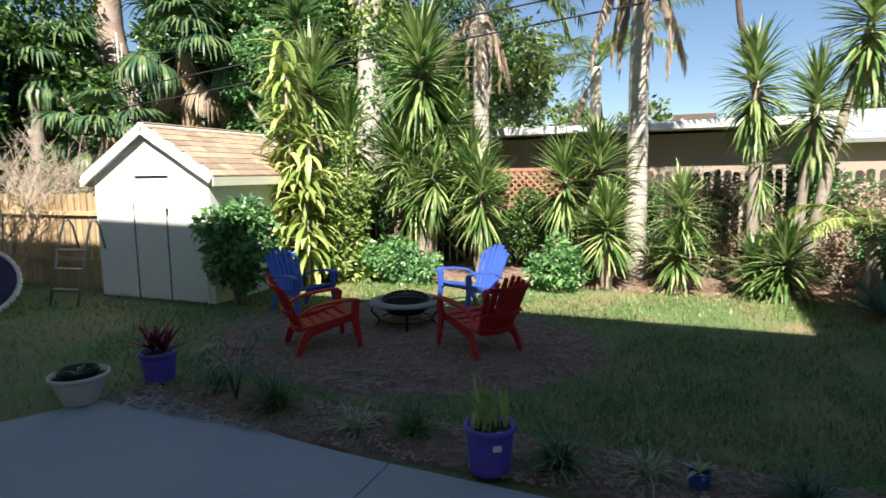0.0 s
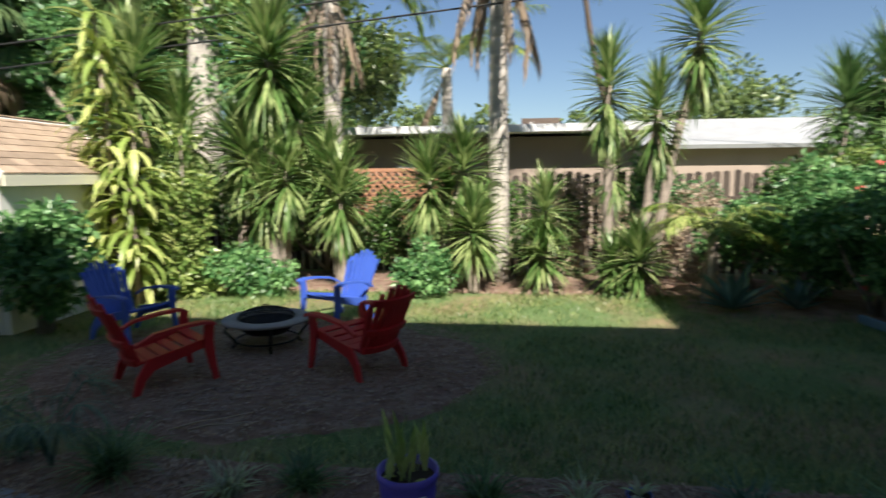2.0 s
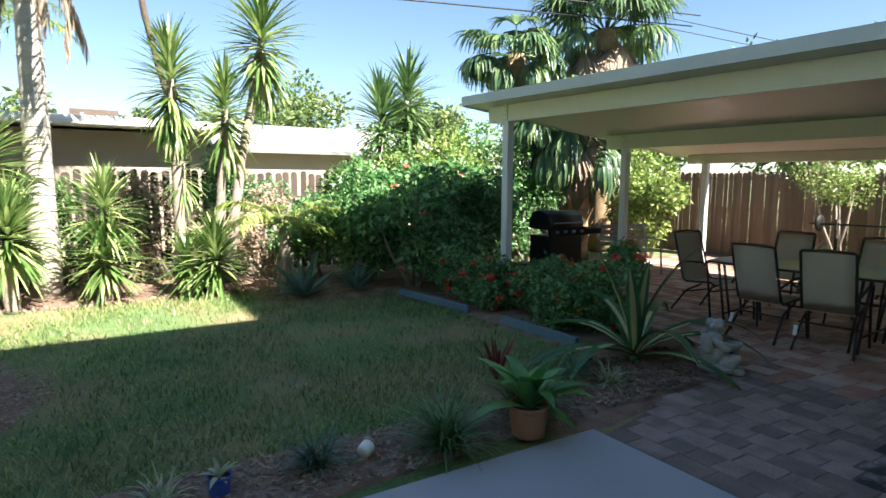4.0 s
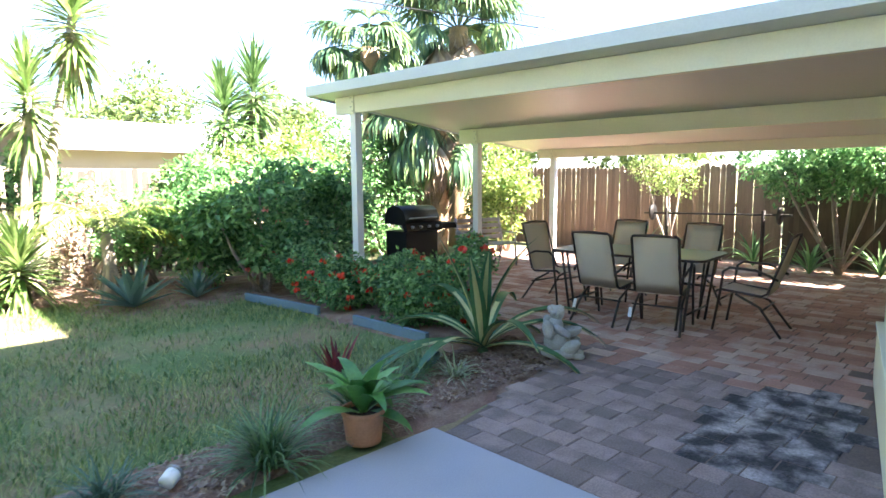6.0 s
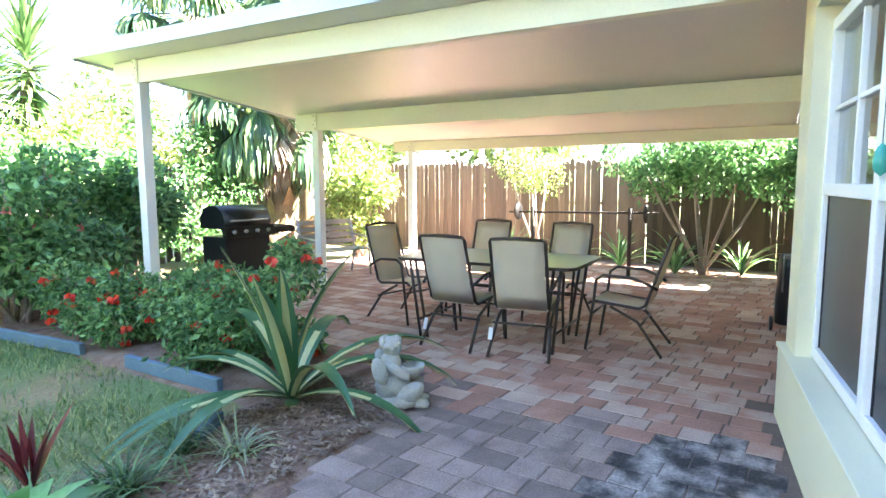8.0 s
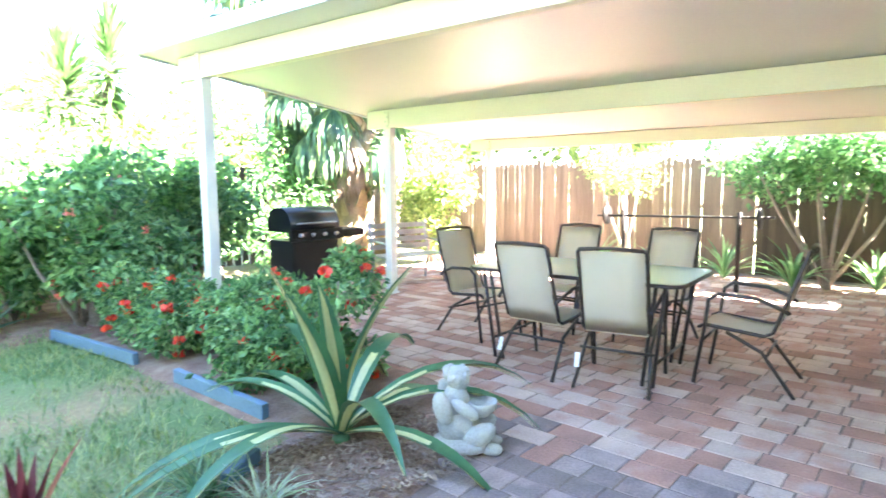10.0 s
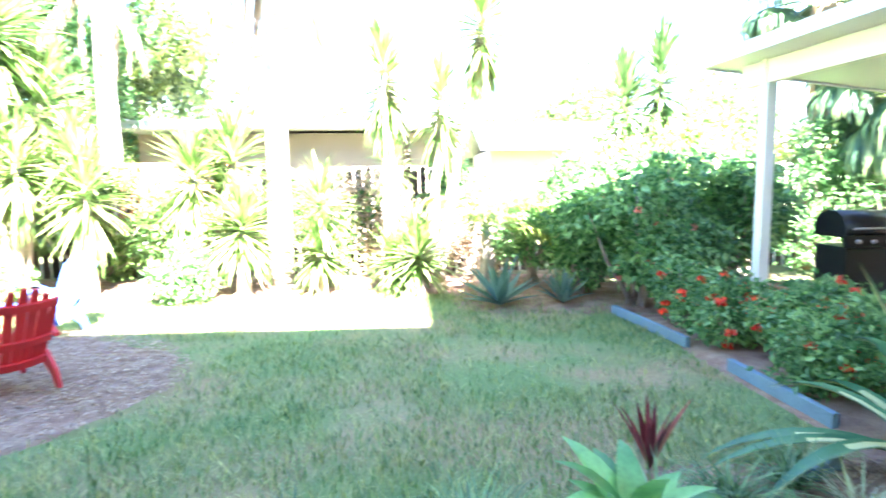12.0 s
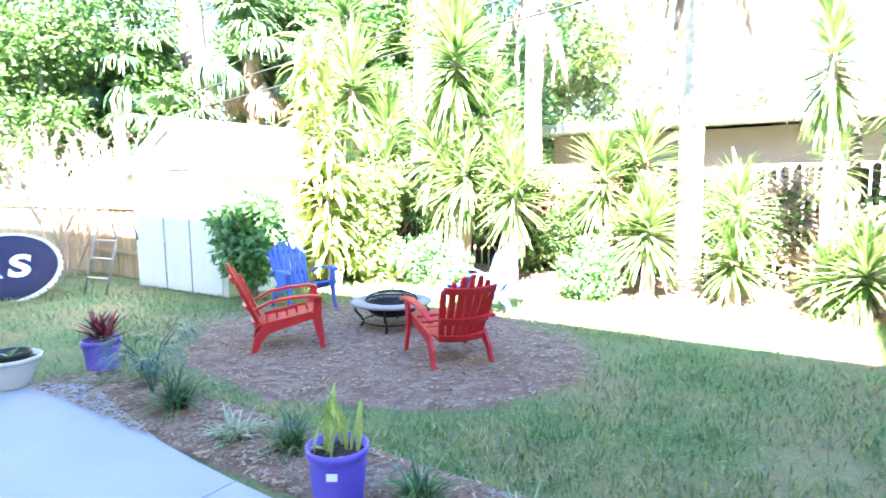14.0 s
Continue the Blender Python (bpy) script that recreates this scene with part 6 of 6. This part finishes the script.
def lattice():
    l = thing("lattice_panel", pose(-1.847, 11.434, 0.35), "reddish diagonal lattice panel on the back fence", "lattice")
    W, H = 1.9, 1.45
    part("lattice_frame", boxes((W / 2, 0, 0.03, W, 0.04, 0.06), (W / 2, 0, H, W, 0.04, 0.06), (0.03, 0, H / 2, 0.06, 0.038, H), (W - 0.03, 0, H / 2, 0.06, 0.038, H)), M_LATTICE, l)
    for d in (-1, 1):
        for k in range(-9, 15):
            x0 = k * 0.14
            pts = []
            a = Vector((x0, d * 0.008, 0))
            b = Vector((x0 + H, d * 0.008, H))
            t0, t1 = max(0, -x0), min(H, W - x0)
            if t1 - t0 < 0.08:
                continue
            p0, p1 = a.lerp(b, t0 / H), a.lerp(b, t1 / H)
            if d < 0:
                p0.x, p1.x = W - p0.x, W - p1.x
            mid, dd = (p0 + p1) / 2, p1 - p0
            part("slat", boxes((*mid, dd.length, 0.010, 0.035, Matrix.Rotation(-math.atan2(dd.z, dd.x), 3, "Y"))), M_LATTICE, l)


lattice()


def cables():
    for x0, y0, z0, x1, y1, z1 in ((-14.0, 10.0, 3.3, 14.0, 10.0, 5.5), (-14.0, 10.2, 2.95, 14.0, 10.2, 5.3), (2.0, 17.0, 7.9, 22.0, 12.5, 6.4), (2.0, 17.3, 7.7, 22.0, 12.8, 6.2)):
        pts = [(x0 + (x1 - x0) * k / 16, y0 + (y1 - y0) * k / 16, z0 + (z1 - z0) * k / 16) for k in range(17)]
        tagged(new("overhead_cable", mesh_of("overhead_cable", bar(pts, 0.014, 6), M_CABLE)), "black overhead utility cable across the garden", "cable")


cables()


# ---- pavers, the nearest as single pieces ----
def pavers():
    structure("paver_base", slab([(3.955, -1.0), (13.2, -1.0), (13.2, 9.2), (6.35, 9.2), (6.3, 5.0), (5.9, 4.2), (5.5, 3.82), (3.955, 3.50)], -0.08, -0.0055), M_JOINT, "sand bed under the pavers", "paving base")
    pv = thing("paver_patio", pose(0, 0, 0), "patio of mixed red, brown and grey pavers with weathered joints", "patio", kind="structure")
    g = random.Random(9)
    shapes = {}
    for w in (0.17, 0.255):
        for d in (0.17,):
            for mname, m_ in (("clean", M_PAVER), ("stain", M_STAIN), ("worn", M_PAVER_W)):
                bm = bmesh.new()
                a, b, c = (w - 0.005) / 2, (d - 0.005) / 2, 0.005
                lo = [bm.verts.new((x, y, -0.05)) for x, y in ((-a, -b), (a, -b), (a, b), (-a, b))]
                me_ = [bm.verts.new((x, y, -c)) for x, y in ((-a, -b), (a, -b), (a, b), (-a, b))]
                hi = [bm.verts.new((x, y, 0)) for x, y in ((-a + c, -b + c), (a - c, -b + c), (a - c, b - c), (-a + c, b - c))]
                bm.faces.new(hi)
                for k in range(4):
                    bm.faces.new((lo[k], lo[(k + 1) % 4], me_[(k + 1) % 4], me_[k]))
                    bm.faces.new((me_[k], me_[(k + 1) % 4], hi[(k + 1) % 4], hi[k]))
                shapes[(w, d, mname)] = mesh_of("paver", bm, m_)
    verts, faces, count = [], [], 0
    x = 3.96
    row = 0
    while x < 12.8:
        y = -0.9 + ((row * 0.0618) % 0.17)
        while y < 9.1:
            w = 0.255 if g.random() < 0.55 else 0.17
            cx, cy = x + 0.085, y + w / 2
            edge = 3.56 + 0.18 * (cx - 4.0) if cx < 5.5 else 3.85 + (cx - 5.5) * 1.5 if cx < 6.3 else 9.1
            inside = cy < edge - 0.06 and not (cx < 6.95 and cy < 1.92 - 0.185 * (6.84 - cx))
            if inside:
                z = g.uniform(-0.004, 0.002)
                tilt = (g.uniform(-0.006, 0.006), g.uniform(-0.006, 0.006))
                if cx < 7.0 and 1.2 < cy < 4.4 and count < 300:
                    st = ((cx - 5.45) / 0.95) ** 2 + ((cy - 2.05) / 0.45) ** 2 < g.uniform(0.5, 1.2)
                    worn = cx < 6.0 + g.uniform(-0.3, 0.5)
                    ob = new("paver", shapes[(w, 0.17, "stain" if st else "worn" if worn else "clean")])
                    ob.parent = pv
                    ob.location, ob.rotation_euler = (cx, cy, z), (tilt[0], tilt[1], radians(90 + g.uniform(-0.8, 0.8)))
                    count += 1
                else:
                    n0 = len(verts)
                    a, b, c = 0.0825, (w - 0.005) / 2, 0.005
                    for px, py, pz in ((-a, -b, -0.03), (a, -b, -0.03), (a, b, -0.03), (-a, b, -0.03), (-a + c, -b + c, 0), (a - c, -b + c, 0), (a - c, b - c, 0), (-a + c, b - c, 0)):
                        verts.append((cx + px, cy + py, z + pz + px * tilt[1] + py * tilt[0]))
                    faces.append((n0 + 4, n0 + 5, n0 + 6, n0 + 7))
                    for k in range(4):
                        faces.append((n0 + k, n0 + (k + 1) % 4, n0 + 4 + (k + 1) % 4, n0 + 4 + k))
            y += w
        x += 0.17
        row += 1
    ob = raw("pavers_far", verts, faces, M_PAVER_FAR, pv)
    tagged(ob, kind="stuff")


pavers()


# lilies along the foot of the far fence
for i, (x, y) in enumerate(((11.846, 5.184), (12.5, 4.5), (12.147, 3.554), (12.44, 2.683), (12.189, 6.368))):
    lily = thing("strap_lily", pose(x, y, 0.0), "arching green strap-leaved lily by the far fence", "plant")
    broad_plant(0, 0, 0.0, 26, 0.75, 0.05, M_BUSH, 170 + i, lily, "strap_leaves", 0.7, 1.5, 1.3)
